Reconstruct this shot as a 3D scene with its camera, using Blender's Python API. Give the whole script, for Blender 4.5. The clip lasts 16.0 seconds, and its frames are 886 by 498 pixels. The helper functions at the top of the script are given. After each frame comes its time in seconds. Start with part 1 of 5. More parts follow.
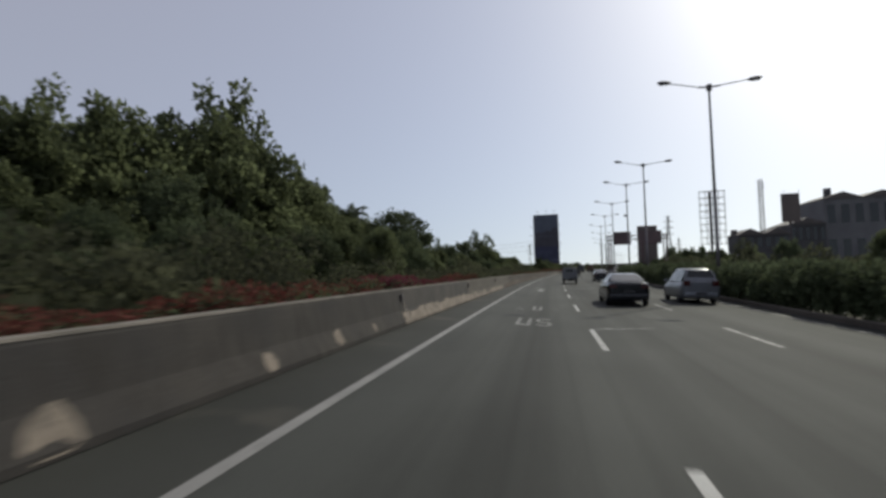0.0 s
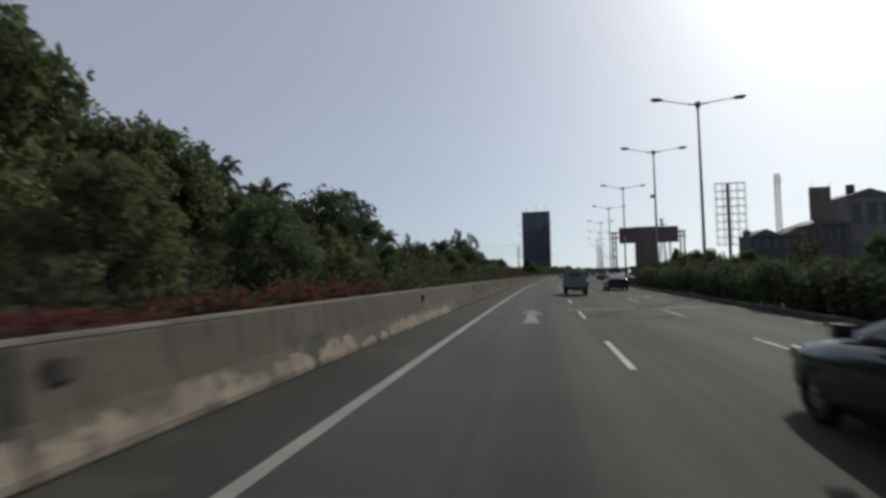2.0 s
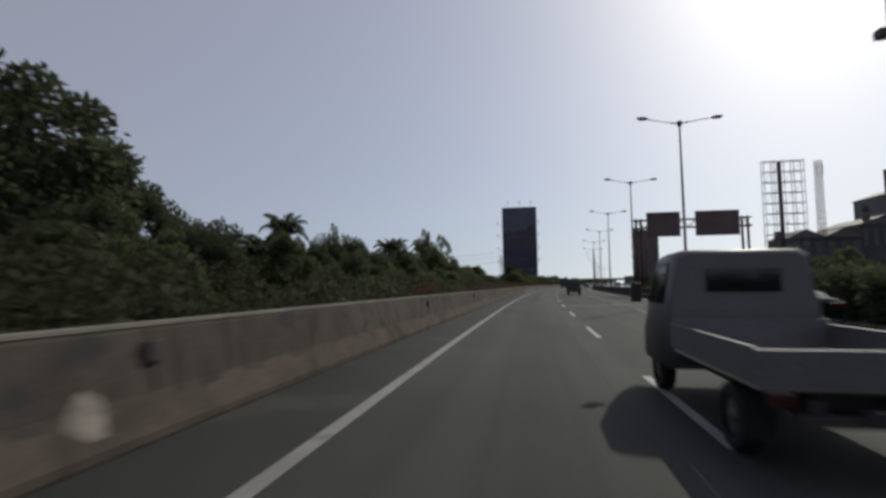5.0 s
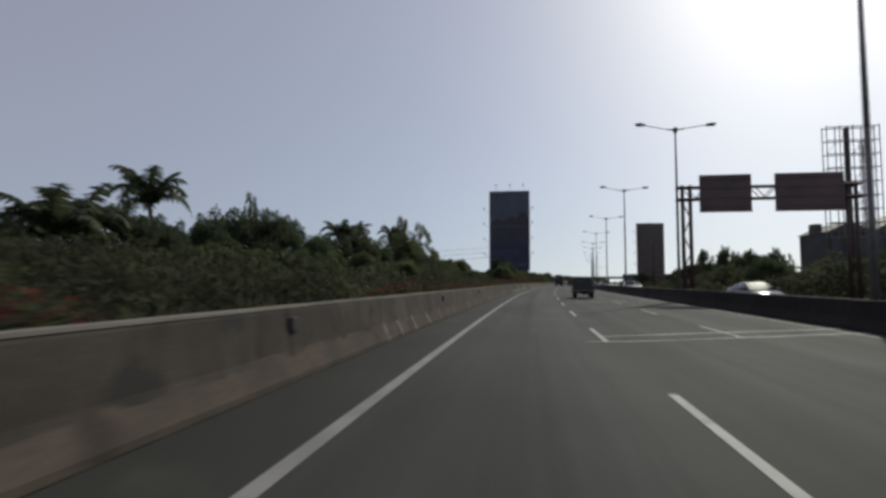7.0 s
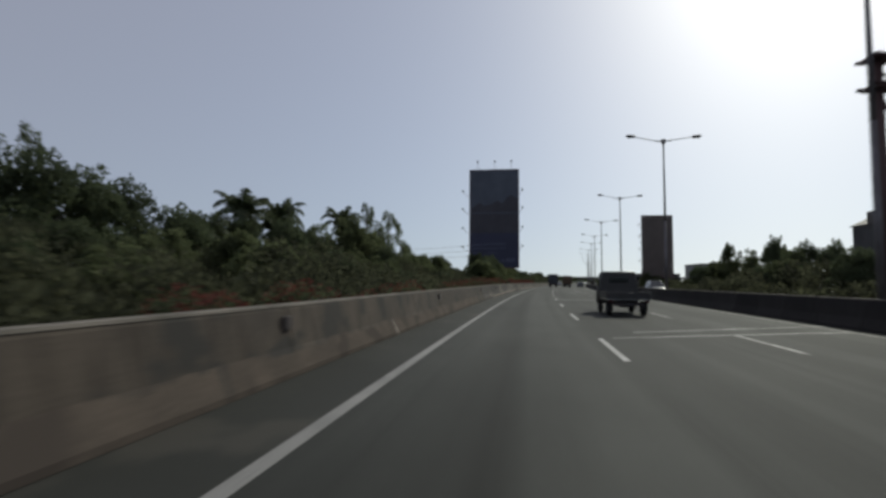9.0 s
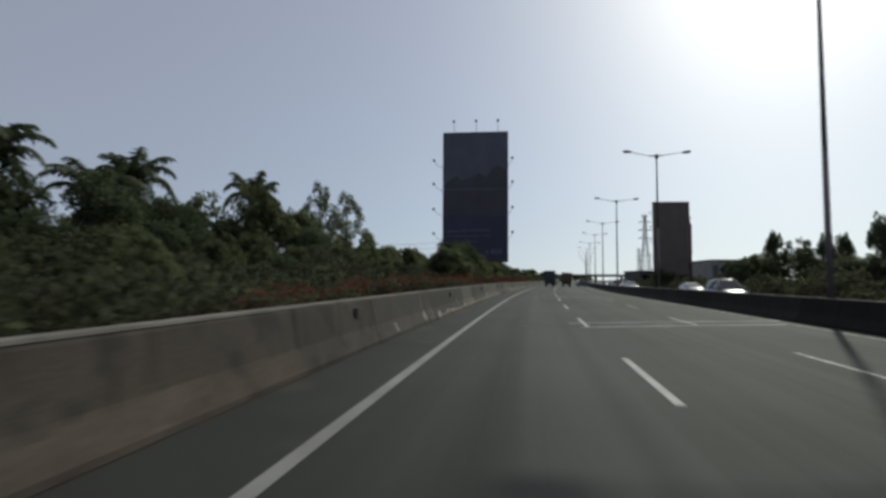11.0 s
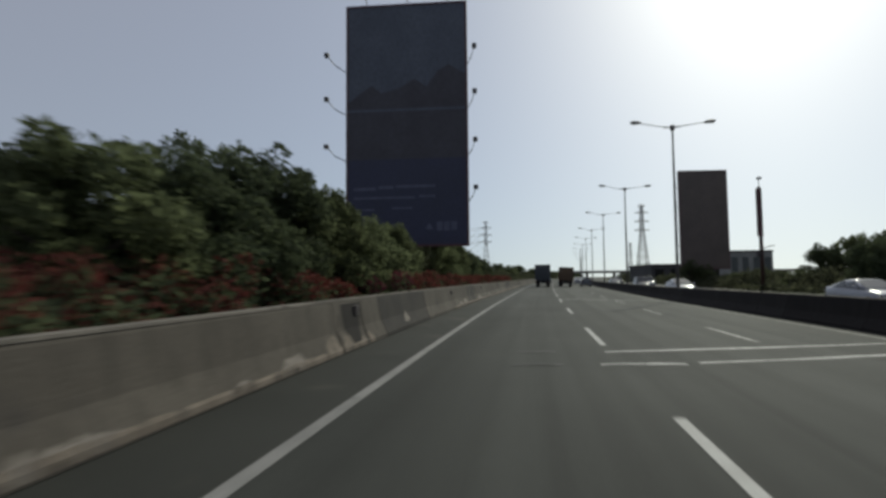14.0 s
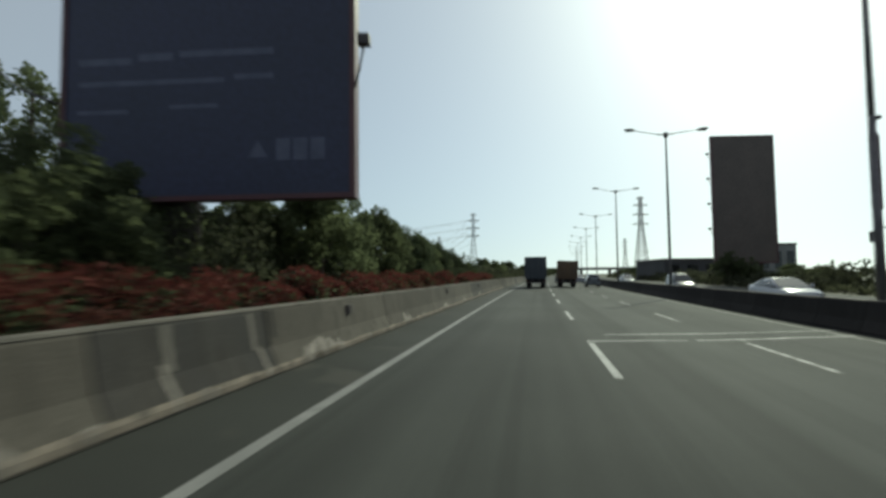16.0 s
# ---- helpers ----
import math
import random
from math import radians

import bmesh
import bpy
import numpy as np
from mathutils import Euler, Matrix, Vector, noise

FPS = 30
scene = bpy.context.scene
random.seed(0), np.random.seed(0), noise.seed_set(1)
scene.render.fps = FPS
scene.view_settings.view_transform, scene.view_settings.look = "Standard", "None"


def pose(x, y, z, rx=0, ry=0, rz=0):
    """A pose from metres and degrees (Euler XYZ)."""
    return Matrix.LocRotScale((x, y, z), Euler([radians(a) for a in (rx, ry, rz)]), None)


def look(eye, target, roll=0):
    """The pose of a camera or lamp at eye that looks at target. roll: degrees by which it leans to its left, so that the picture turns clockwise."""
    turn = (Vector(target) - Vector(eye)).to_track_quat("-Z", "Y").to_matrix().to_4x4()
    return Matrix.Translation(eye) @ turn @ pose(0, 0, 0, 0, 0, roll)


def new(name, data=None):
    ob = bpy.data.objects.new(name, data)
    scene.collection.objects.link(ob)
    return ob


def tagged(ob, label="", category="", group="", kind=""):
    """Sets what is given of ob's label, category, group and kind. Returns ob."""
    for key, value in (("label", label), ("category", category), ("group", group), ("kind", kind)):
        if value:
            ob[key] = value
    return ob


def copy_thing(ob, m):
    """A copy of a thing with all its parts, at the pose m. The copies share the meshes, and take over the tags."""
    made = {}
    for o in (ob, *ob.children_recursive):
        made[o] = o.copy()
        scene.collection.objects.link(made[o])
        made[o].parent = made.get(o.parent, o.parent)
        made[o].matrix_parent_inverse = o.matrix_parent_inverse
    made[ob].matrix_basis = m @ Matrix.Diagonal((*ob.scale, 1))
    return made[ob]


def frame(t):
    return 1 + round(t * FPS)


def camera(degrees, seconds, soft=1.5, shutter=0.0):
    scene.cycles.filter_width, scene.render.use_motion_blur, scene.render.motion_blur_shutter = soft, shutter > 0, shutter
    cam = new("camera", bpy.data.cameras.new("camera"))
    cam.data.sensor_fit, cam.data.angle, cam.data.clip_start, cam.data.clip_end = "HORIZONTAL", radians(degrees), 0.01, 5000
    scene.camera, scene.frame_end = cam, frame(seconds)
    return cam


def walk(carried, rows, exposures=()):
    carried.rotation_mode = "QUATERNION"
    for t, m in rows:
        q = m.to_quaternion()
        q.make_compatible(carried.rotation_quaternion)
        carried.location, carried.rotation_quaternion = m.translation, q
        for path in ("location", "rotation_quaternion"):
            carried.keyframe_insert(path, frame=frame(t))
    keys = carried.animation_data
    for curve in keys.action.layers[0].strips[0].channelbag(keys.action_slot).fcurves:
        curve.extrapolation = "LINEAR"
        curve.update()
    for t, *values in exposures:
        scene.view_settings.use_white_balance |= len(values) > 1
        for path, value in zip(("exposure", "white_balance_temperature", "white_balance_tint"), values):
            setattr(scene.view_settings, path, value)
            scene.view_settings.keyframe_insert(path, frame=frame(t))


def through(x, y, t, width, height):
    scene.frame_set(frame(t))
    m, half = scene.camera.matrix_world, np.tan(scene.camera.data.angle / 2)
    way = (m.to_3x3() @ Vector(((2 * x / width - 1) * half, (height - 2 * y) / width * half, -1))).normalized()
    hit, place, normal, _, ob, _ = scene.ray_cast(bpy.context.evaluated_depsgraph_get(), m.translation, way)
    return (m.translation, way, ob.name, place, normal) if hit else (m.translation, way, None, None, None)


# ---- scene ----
# ---- camera and its drive ----
cam = camera(82.93, 16.0, soft=3.1, shutter=0.5)
PATH = [
    (0.0, 2.954, 11.002, 1.434, 12.215, 2.740, -1.588),
    (0.5, 2.803, 16.324, 1.430, 12.003, 2.906, -1.497),
    (1.0, 2.653, 21.304, 1.408, 11.643, 2.729, -1.379),
    (1.5, 2.535, 26.733, 1.430, 11.333, 2.160, -1.304),
    (2.0, 2.416, 32.205, 1.426, 11.003, 3.047, -1.116),
    (2.5, 2.307, 37.715, 1.387, 10.578, 3.019, -0.867),
    (3.0, 2.265, 42.960, 1.352, 10.243, 3.137, -1.131),
    (3.5, 2.259, 48.112, 1.359, 9.880, 3.532, -1.023),
    (4.0, 2.276, 54.054, 1.297, 9.540, 4.329, -1.002),
    (6.5, 2.431, 80.567, 1.287, 8.500, 3.789, -0.187),
    (7.0, 2.558, 85.703, 1.301, 8.248, 3.703, 0.156),
    (7.5, 2.697, 91.150, 1.285, 7.835, 3.706, 0.138),
    (8.0, 2.930, 96.942, 1.261, 7.368, 3.836, 0.044),
    (8.5, 3.149, 102.365, 1.287, 7.151, 3.294, 0.124),
    (9.0, 3.356, 108.498, 1.255, 7.165, 3.711, 0.335),
    (11.5, 4.699, 136.405, 1.386, 6.072, 3.305, 0.300),
    (12.0, 5.040, 141.714, 1.370, 5.874, 3.212, 0.201),
    (12.5, 5.453, 148.009, 1.356, 5.545, 3.301, 0.017),
    (13.0, 5.959, 153.680, 1.384, 5.392, 3.669, -0.165),
    (13.5, 6.417, 158.928, 1.414, 5.165, 3.495, -0.546),
    (14.0, 6.960, 164.582, 1.427, 4.904, 3.329, -0.534),
    (14.5, 7.481, 169.884, 1.436, 4.599, 2.870, -0.671),
    (15.0, 8.119, 175.938, 1.449, 4.260, 2.992, -0.608),
    (15.5, 8.642, 181.014, 1.469, 4.085, 2.849, -0.634),
    (16.0, 9.311, 186.606, 1.467, 4.057, 3.004, -0.649),
]
walk(cam, [(t, pose(x, y, z, 90 + pitch, 0, yaw) @ pose(0, 0, 0, 0, 0, roll)) for t, x, y, z, yaw, pitch, roll in PATH],
     exposures=[(0.0, 0.2, 6500, 2), (2.0, 0.06, 6500, 0), (3.0, 0.06, 6500, 2), (3.5, -0.07, 6500, 3), (4.0, -0.06, 6500, 3), (7.0, -0.06, 6450, 2), (11.5, -0.05, 6350, -2), (13.0, -0.07, 6400, -2), (14.0, -0.05, 6450, -3), (14.5, -0.02, 6450, -5), (15.0, 0.14, 6500, -12), (15.5, 0.2, 6500, -15), (16.0, 0.27, 6500, -15)])

# ---- world and sun ----
SUN_AZ, SUN_EL = 29.3, 36.4          # to the right of the road's heading, above the horizon
world = bpy.data.worlds.new("sky")
scene.world = world
world.use_nodes = True
wn = world.node_tree
wn.nodes.clear()
sky = wn.nodes.new("ShaderNodeTexSky")
sky.sky_type = "NISHITA"
sky.sun_disc = False
sky.sun_elevation = radians(SUN_EL)
sky.sun_rotation = radians(SUN_AZ)
sky.air_density, sky.dust_density, sky.ozone_density = 1.0, 1.6, 4.0
aim = wn.nodes.new("ShaderNodeTexCoord")      # the haze hides the bright band that a clear sky has at the horizon
lift = wn.nodes.new("ShaderNodeVectorMath")
lift.operation = "MULTIPLY_ADD"
lift.inputs[1].default_value, lift.inputs[2].default_value = (1.0, 1.0, 0.82), (0.0, 0.0, 0.105)
unit = wn.nodes.new("ShaderNodeVectorMath")
unit.operation = "NORMALIZE"
haze = wn.nodes.new("ShaderNodeMix")          # tropical haze lies evenly over the clear sky
haze.data_type = "RGBA"
haze.inputs[0].default_value = 0.5
haze.inputs[7].default_value = (4.2, 3.53, 3.68, 1.0)
back = wn.nodes.new("ShaderNodeBackground")
back.inputs["Strength"].default_value = 0.117
wout = wn.nodes.new("ShaderNodeOutputWorld")
wn.links.new(aim.outputs["Generated"], lift.inputs[0])
wn.links.new(lift.outputs[0], unit.inputs[0])
wn.links.new(unit.outputs[0], sky.inputs["Vector"])
wn.links.new(sky.outputs[0], haze.inputs[6])
wn.links.new(haze.outputs[2], back.inputs[0])
wn.links.new(back.outputs[0], wout.inputs[0])
sun_data = bpy.data.lights.new("sun", "SUN")
sun_data.energy, sun_data.angle, sun_data.color = 2.4, radians(1.0), (1.0, 0.93, 0.82)
sun = new("sun", sun_data)
to_sun = Vector((math.sin(radians(SUN_AZ)) * math.cos(radians(SUN_EL)), math.cos(radians(SUN_AZ)) * math.cos(radians(SUN_EL)), math.sin(radians(SUN_EL))))
sun.matrix_world = look(to_sun * 400, (0, 0, 0))


# ---- materials ----
def material(name, base, rough=0.8, metal=0.0, second=None, scale=3.0, fine=40.0, bump=0.0, wear=None, wear_at=0.62, wear_scale=0.8, vary=0.0, island=0.0, spec=0.5, through=0.0, streak=0.0):
    """Node material: base colour mixed with a second by coarse noise, fine grain, worn patches, tone per object or per island."""
    m = bpy.data.materials.new(name)
    m.use_nodes = True
    t = m.node_tree
    b = t.nodes["Principled BSDF"]
    b.inputs["Roughness"].default_value, b.inputs["Metallic"].default_value = rough, metal
    b.inputs["Specular IOR Level"].default_value = spec
    co = t.nodes.new("ShaderNodeTexCoord")
    def noise_tex(s, detail=4.0, source="Object"):
        n = t.nodes.new("ShaderNodeTexNoise")
        n.inputs["Scale"].default_value, n.inputs["Detail"].default_value = s, detail
        t.links.new(co.outputs[source], n.inputs["Vector"])
        return n
    def mix(fac, a, c, kind="MIX"):
        x = t.nodes.new("ShaderNodeMix")
        x.data_type, x.blend_type = "RGBA", kind
        for sock, v in ((x.inputs[0], fac), (x.inputs[6], a), (x.inputs[7], c)):
            if isinstance(v, (int, float)):
                sock.default_value = v
            elif isinstance(v, tuple):
                sock.default_value = (*v, 1.0) if len(v) == 3 else v
            else:
                t.links.new(v, sock)
        return x.outputs[2]
    def steps(source, lo, hi):
        r = t.nodes.new("ShaderNodeMapRange")
        r.inputs[1].default_value, r.inputs[2].default_value = lo, hi
        t.links.new(source, r.inputs[0])
        return r.outputs[0]
    second = second or tuple(min(1, v * 0.75) for v in base)
    col = mix(steps(noise_tex(scale).outputs[0], 0.35, 0.65), base, second)
    grain = noise_tex(fine, 2.0)
    col = mix(0.35, col, steps(grain.outputs[0], 0.1, 0.9), "OVERLAY")
    if streak:                        # rain streaks down a wall
        mp = t.nodes.new("ShaderNodeMapping")
        mp.inputs["Scale"].default_value = (4.0, 4.0, 0.35)
        t.links.new(co.outputs["Object"], mp.inputs["Vector"])
        sn = t.nodes.new("ShaderNodeTexNoise")
        sn.inputs["Scale"].default_value, sn.inputs["Detail"].default_value = 1.6, 5.0
        t.links.new(mp.outputs[0], sn.inputs["Vector"])
        col = mix(steps(sn.outputs[0], 0.5, 0.68), col, tuple(v * (1 - streak) for v in base))
    if wear:
        col = mix(steps(noise_tex(wear_scale, 6.0).outputs[0], wear_at, wear_at + 0.06), col, wear)
    for amount, node, out in ((vary, "ShaderNodeObjectInfo", "Random"), (island, "ShaderNodeNewGeometry", "Random Per Island")):
        if amount:
            r = t.nodes.new(node)
            k = t.nodes.new("ShaderNodeMapRange")
            k.inputs[3].default_value, k.inputs[4].default_value = 1 - amount, 1 + amount
            t.links.new(r.outputs[out], k.inputs[0])
            h = t.nodes.new("ShaderNodeHueSaturation")
            t.links.new(k.outputs[0], h.inputs["Value"])
            t.links.new(col, h.inputs["Color"])
            col = h.outputs[0]
    t.links.new(col, b.inputs["Base Color"])
    if through:                       # light that passes through a leaf
        tr = t.nodes.new("ShaderNodeBsdfTranslucent")
        ms = t.nodes.new("ShaderNodeMixShader")
        ms.inputs[0].default_value = through
        t.links.new(col, tr.inputs[0])
        t.links.new(b.outputs[0], ms.inputs[1])
        t.links.new(tr.outputs[0], ms.inputs[2])
        t.links.new(ms.outputs[0], t.nodes["Material Output"].inputs[0])
    if bump:
        u = t.nodes.new("ShaderNodeBump")
        u.inputs["Strength"].default_value, u.inputs["Distance"].default_value = bump, 0.02
        t.links.new(grain.outputs[0], u.inputs["Height"])
        t.links.new(u.outputs[0], b.inputs["Normal"])
    return m


ASPHALT = material("asphalt", (0.042, 0.0435, 0.0395), 0.82, second=(0.032, 0.0335, 0.0305), scale=0.22, fine=60, bump=0.25, spec=0.17)
SHOULDER = material("grimy_asphalt", (0.034, 0.035, 0.031), 0.85, second=(0.026, 0.027, 0.024), scale=0.4, fine=60, bump=0.3, spec=0.2, wear=(0.046, 0.044, 0.038), wear_at=0.58, wear_scale=0.6)


def add_tracks(m):
    """Wheel tracks, oil and seams that run along the lanes, by the sheet's own metres."""
    t = m.node_tree
    b = t.nodes["Principled BSDF"]
    col = b.inputs["Base Color"].links[0].from_socket
    uv = t.nodes.new("ShaderNodeUVMap")
    for scale, lo, hi, dark in (((0.75, 0.006, 1), 0.42, 0.62, 0.62), ((0.3, 0.07, 1), 0.5, 0.68, 0.78), ((2.5, 0.03, 1), 0.55, 0.7, 0.85)):
        mp = t.nodes.new("ShaderNodeMapping")
        mp.inputs["Scale"].default_value = scale
        n = t.nodes.new("ShaderNodeTexNoise")
        n.inputs["Scale"].default_value, n.inputs["Detail"].default_value = 1.0, 3.0
        r = t.nodes.new("ShaderNodeMapRange")
        r.inputs[1].default_value, r.inputs[2].default_value, r.inputs[3].default_value, r.inputs[4].default_value = lo, hi, 1.1, dark
        x = t.nodes.new("ShaderNodeMix")
        x.data_type, x.blend_type = "RGBA", "MULTIPLY"
        x.inputs[0].default_value = 1.0
        t.links.new(uv.outputs[0], mp.inputs["Vector"])
        t.links.new(mp.outputs[0], n.inputs["Vector"])
        t.links.new(n.outputs[0], r.inputs[0])
        t.links.new(col, x.inputs[6])
        t.links.new(r.outputs[0], x.inputs[7])
        col = x.outputs[2]
    t.links.new(col, b.inputs["Base Color"])


add_tracks(ASPHALT)
EARTH = material("earth", (0.1, 0.08, 0.055), 0.95, second=(0.05, 0.06, 0.03), scale=0.045, fine=3, bump=0.4, wear=(0.07, 0.085, 0.04), wear_at=0.5, wear_scale=0.013)
PAINT = material("road_paint", (0.32, 0.32, 0.31), 0.7, second=(0.24, 0.24, 0.23), scale=2, wear=(0.12, 0.12, 0.12), wear_at=0.64, wear_scale=3)
PAINT_EDGE = material("edge_line_paint", (0.215, 0.21, 0.2), 0.7, second=(0.16, 0.157, 0.15), scale=1.2, fine=30, wear=(0.11, 0.11, 0.105), wear_at=0.62, wear_scale=2.5)
PAINT_WORN = material("worn_road_paint", (0.142, 0.142, 0.136), 0.75, second=(0.095, 0.095, 0.09), scale=2.2, wear=(0.07, 0.072, 0.067), wear_at=0.52, wear_scale=3)
PAINT_FAINT = material("almost_worn_off_paint", (0.098, 0.098, 0.094), 0.8, second=(0.068, 0.069, 0.065), scale=2.5, wear=(0.05, 0.051, 0.048), wear_at=0.5, wear_scale=3, spec=0.2)
PAINT_OLD = material("old_road_paint", (0.24, 0.24, 0.235), 0.7, second=(0.17, 0.17, 0.165), scale=2, wear=(0.07, 0.07, 0.07), wear_at=0.5, wear_scale=4)
CONCRETE = material("concrete", (0.104, 0.092, 0.077), 0.9, streak=0.35, spec=0.2, second=(0.078, 0.069, 0.058), scale=0.5, fine=30, bump=0.3, wear=(0.06, 0.054, 0.05), wear_at=0.64, vary=0.12)
CONCRETE_BROWN = material("brown_stained_concrete", (0.076, 0.063, 0.051), 0.9, streak=0.5, spec=0.2, second=(0.05, 0.043, 0.037), scale=0.9, fine=30, bump=0.3, wear=(0.036, 0.034, 0.031), wear_at=0.55, wear_scale=1.4, vary=0.15)
DUST = material("road_dust", (0.1, 0.082, 0.067), 0.95, second=(0.074, 0.062, 0.052), scale=1.6, fine=20, spec=0.1, wear=(0.06, 0.05, 0.043), wear_at=0.56, wear_scale=1.1)
CONCRETE_DARK = material("dark_concrete", (0.062, 0.056, 0.05), 0.9, streak=0.35, spec=0.2, second=(0.045, 0.042, 0.04), scale=0.9, fine=30, bump=0.3, vary=0.2)
# median units: shade of the side away from the sun in the colour; also stains
CONCRETE_SHADE_STAIN = material("shade_and_stain_concrete", (0.036, 0.033, 0.031), 0.92, streak=0.3, spec=0.15, second=(0.026, 0.024, 0.023), scale=0.8, fine=30, bump=0.3, vary=0.2)
SOOT = material("soot", (0.02, 0.019, 0.018), 0.9, scale=2, spec=0.1)
WHITEWASH = material("flaking_whitewash", (0.235, 0.198, 0.16), 0.9, second=(0.15, 0.127, 0.103), scale=2.5, fine=30, bump=0.3, wear=(0.1, 0.088, 0.075), wear_at=0.56, wear_scale=4.5, spec=0.2)
CHIP = material("bare_white_chips", (0.3, 0.27, 0.235), 0.9, second=(0.17, 0.15, 0.13), scale=4, fine=30, bump=0.3, wear=(0.13, 0.115, 0.1), wear_at=0.58, wear_scale=5, spec=0.2)
# light on the barrier's top edge put into a paler colour; also pale joint strips
COPING = material("lit_coping_pale_joint", (0.2, 0.18, 0.155), 0.9, second=(0.12, 0.11, 0.095), scale=1.2, fine=30, wear=(0.1, 0.09, 0.08), wear_at=0.6, wear_scale=2, spec=0.2)
STEEL = material("galvanised_steel", (0.16, 0.15, 0.155), 0.5, 0.5, scale=2, fine=20)
DARK_STEEL = material("dark_painted_steel", (0.06, 0.05, 0.05), 0.55, 0.2, scale=2)
RED_STEEL = material("red_oxide_steel", (0.085, 0.045, 0.042), 0.6, 0.1, scale=2)
LEAF = material("leaf", (0.12, 0.138, 0.07), 0.85, second=(0.088, 0.104, 0.055), scale=0.5, fine=5, vary=0.22, island=0.22, spec=0.1, through=0.62)
LEAF_DARK = material("dark_leaf", (0.1, 0.12, 0.066), 0.85, second=(0.062, 0.077, 0.044), scale=0.5, fine=5, vary=0.22, island=0.2, spec=0.1, through=0.45)
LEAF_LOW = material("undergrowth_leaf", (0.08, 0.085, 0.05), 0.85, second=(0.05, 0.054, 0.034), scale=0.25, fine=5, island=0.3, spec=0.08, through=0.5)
FROND = material("palm_frond", (0.085, 0.1, 0.055), 0.7, second=(0.06, 0.075, 0.04), scale=0.6, fine=5, island=0.3, spec=0.2, through=0.35)
BARK = material("bark", (0.1, 0.08, 0.065), 0.9, scale=2, fine=15, bump=0.5)
PINK_BRACT = material("pink_bract", (0.15, 0.04, 0.055), 0.85, second=(0.085, 0.034, 0.038), scale=0.7, fine=5, island=0.25, spec=0.1, through=0.35)
BRACT = material("red_bract", (0.15, 0.046, 0.038), 0.85, second=(0.085, 0.04, 0.03), scale=0.7, fine=5, island=0.25, spec=0.1, through=0.35)
NAVY = material("billboard_navy", (0.026, 0.028, 0.066), 0.5, second=(0.022, 0.025, 0.055), scale=0.3, fine=6)
GREY = material("billboard_grey", (0.076, 0.088, 0.12), 0.5, second=(0.056, 0.065, 0.092), scale=0.35, fine=4)
PHOTO = material("billboard_dark_photo", (0.033, 0.029, 0.04), 0.5, second=(0.045, 0.042, 0.055), scale=0.5, fine=3)
BILLTEXT = material("billboard_pale_print", (0.09, 0.096, 0.15), 0.5, second=(0.06, 0.066, 0.11), scale=2)
MAROON = material("maroon_frame", (0.09, 0.03, 0.035), 0.5, scale=1)
BROWN = material("billboard_brown", (0.108, 0.085, 0.075), 0.55, second=(0.085, 0.069, 0.062), scale=0.4, fine=4)
SIGN_BACK = material("sign_back", (0.13, 0.085, 0.085), 0.5, 0.3, second=(0.09, 0.065, 0.065), scale=0.6)
WALL = material("factory_wall", (0.07, 0.068, 0.07), 0.85, second=(0.05, 0.049, 0.05), scale=0.2, fine=3)
WALL_GREY = material("grey_factory_wall", (0.15, 0.148, 0.152), 0.85, second=(0.115, 0.113, 0.118), scale=0.2, fine=3)
WALL_PALE = material("pale_wall", (0.24, 0.24, 0.235), 0.85, scale=0.2, fine=3)
ROOF = material("roof_sheet", (0.1, 0.085, 0.08), 0.7, scale=0.3)
GLASS = material("dark_glass", (0.012, 0.014, 0.016), 0.06, scale=1, spec=0.5)
RUBBER = material("rubber", (0.018, 0.018, 0.018), 0.85, scale=3)
RIM = material("alloy", (0.3, 0.3, 0.31), 0.35, 0.8, scale=3)
CAR_BLACK = material("black_car_paint", (0.012, 0.013, 0.016), 0.14, scale=1, spec=0.5)
CAR_WHITE = material("white_car_paint", (0.36, 0.37, 0.4), 0.25, scale=1, second=(0.33, 0.34, 0.37))
CAR_DULL = material("dull_grey_white_paint", (0.12, 0.125, 0.13), 0.5, scale=1, second=(0.1, 0.104, 0.108))
CAR_SILVER = material("silver_car_paint", (0.17, 0.18, 0.195), 0.28, 0.4, scale=1)
CAR_DARK = material("dark_brown_paint", (0.035, 0.033, 0.032), 0.45, scale=1)
CAR_GREY = material("grey_car_paint", (0.1, 0.105, 0.11), 0.25, 0.2, scale=1)
CARGO_ORANGE = material("orange_box", (0.13, 0.08, 0.04), 0.55, second=(0.09, 0.06, 0.035), scale=0.6)
CARGO_BLUE = material("blue_container", (0.05, 0.06, 0.072), 0.55, second=(0.04, 0.046, 0.055), scale=0.6)
TAIL_RED = material("red_lens", (0.055, 0.011, 0.011), 0.2, scale=3)
CHROME = material("chrome", (0.6, 0.6, 0.62), 0.15, 1.0, scale=3)
PLATE = material("plate", (0.03, 0.03, 0.03), 0.5, scale=3)


# ---- the lie of the road ----
C = (0.615, -1.405, 1.472, 0.585)
Y_BEND = 195.0


def axis(y):
    """x of the left edge line at y."""
    def cubic(v):
        u = v / 100
        return C[0] + C[1] * u + C[2] * u * u + C[3] * u ** 3
    def slope(v):
        u = v / 100
        return (C[1] + 2 * C[2] * u + 3 * C[3] * u * u) / 100
    if y < -5:
        return cubic(-5) + slope(-5) * (y + 5)
    if y <= Y_BEND:
        return cubic(y)
    d = min(y, 700) - Y_BEND
    x = cubic(Y_BEND) + slope(Y_BEND) * d + 0.5 * 3.5e-4 * d * d
    if y > 700:
        x += (slope(Y_BEND) + 3.5e-4 * d) * (y - 700)
    return x


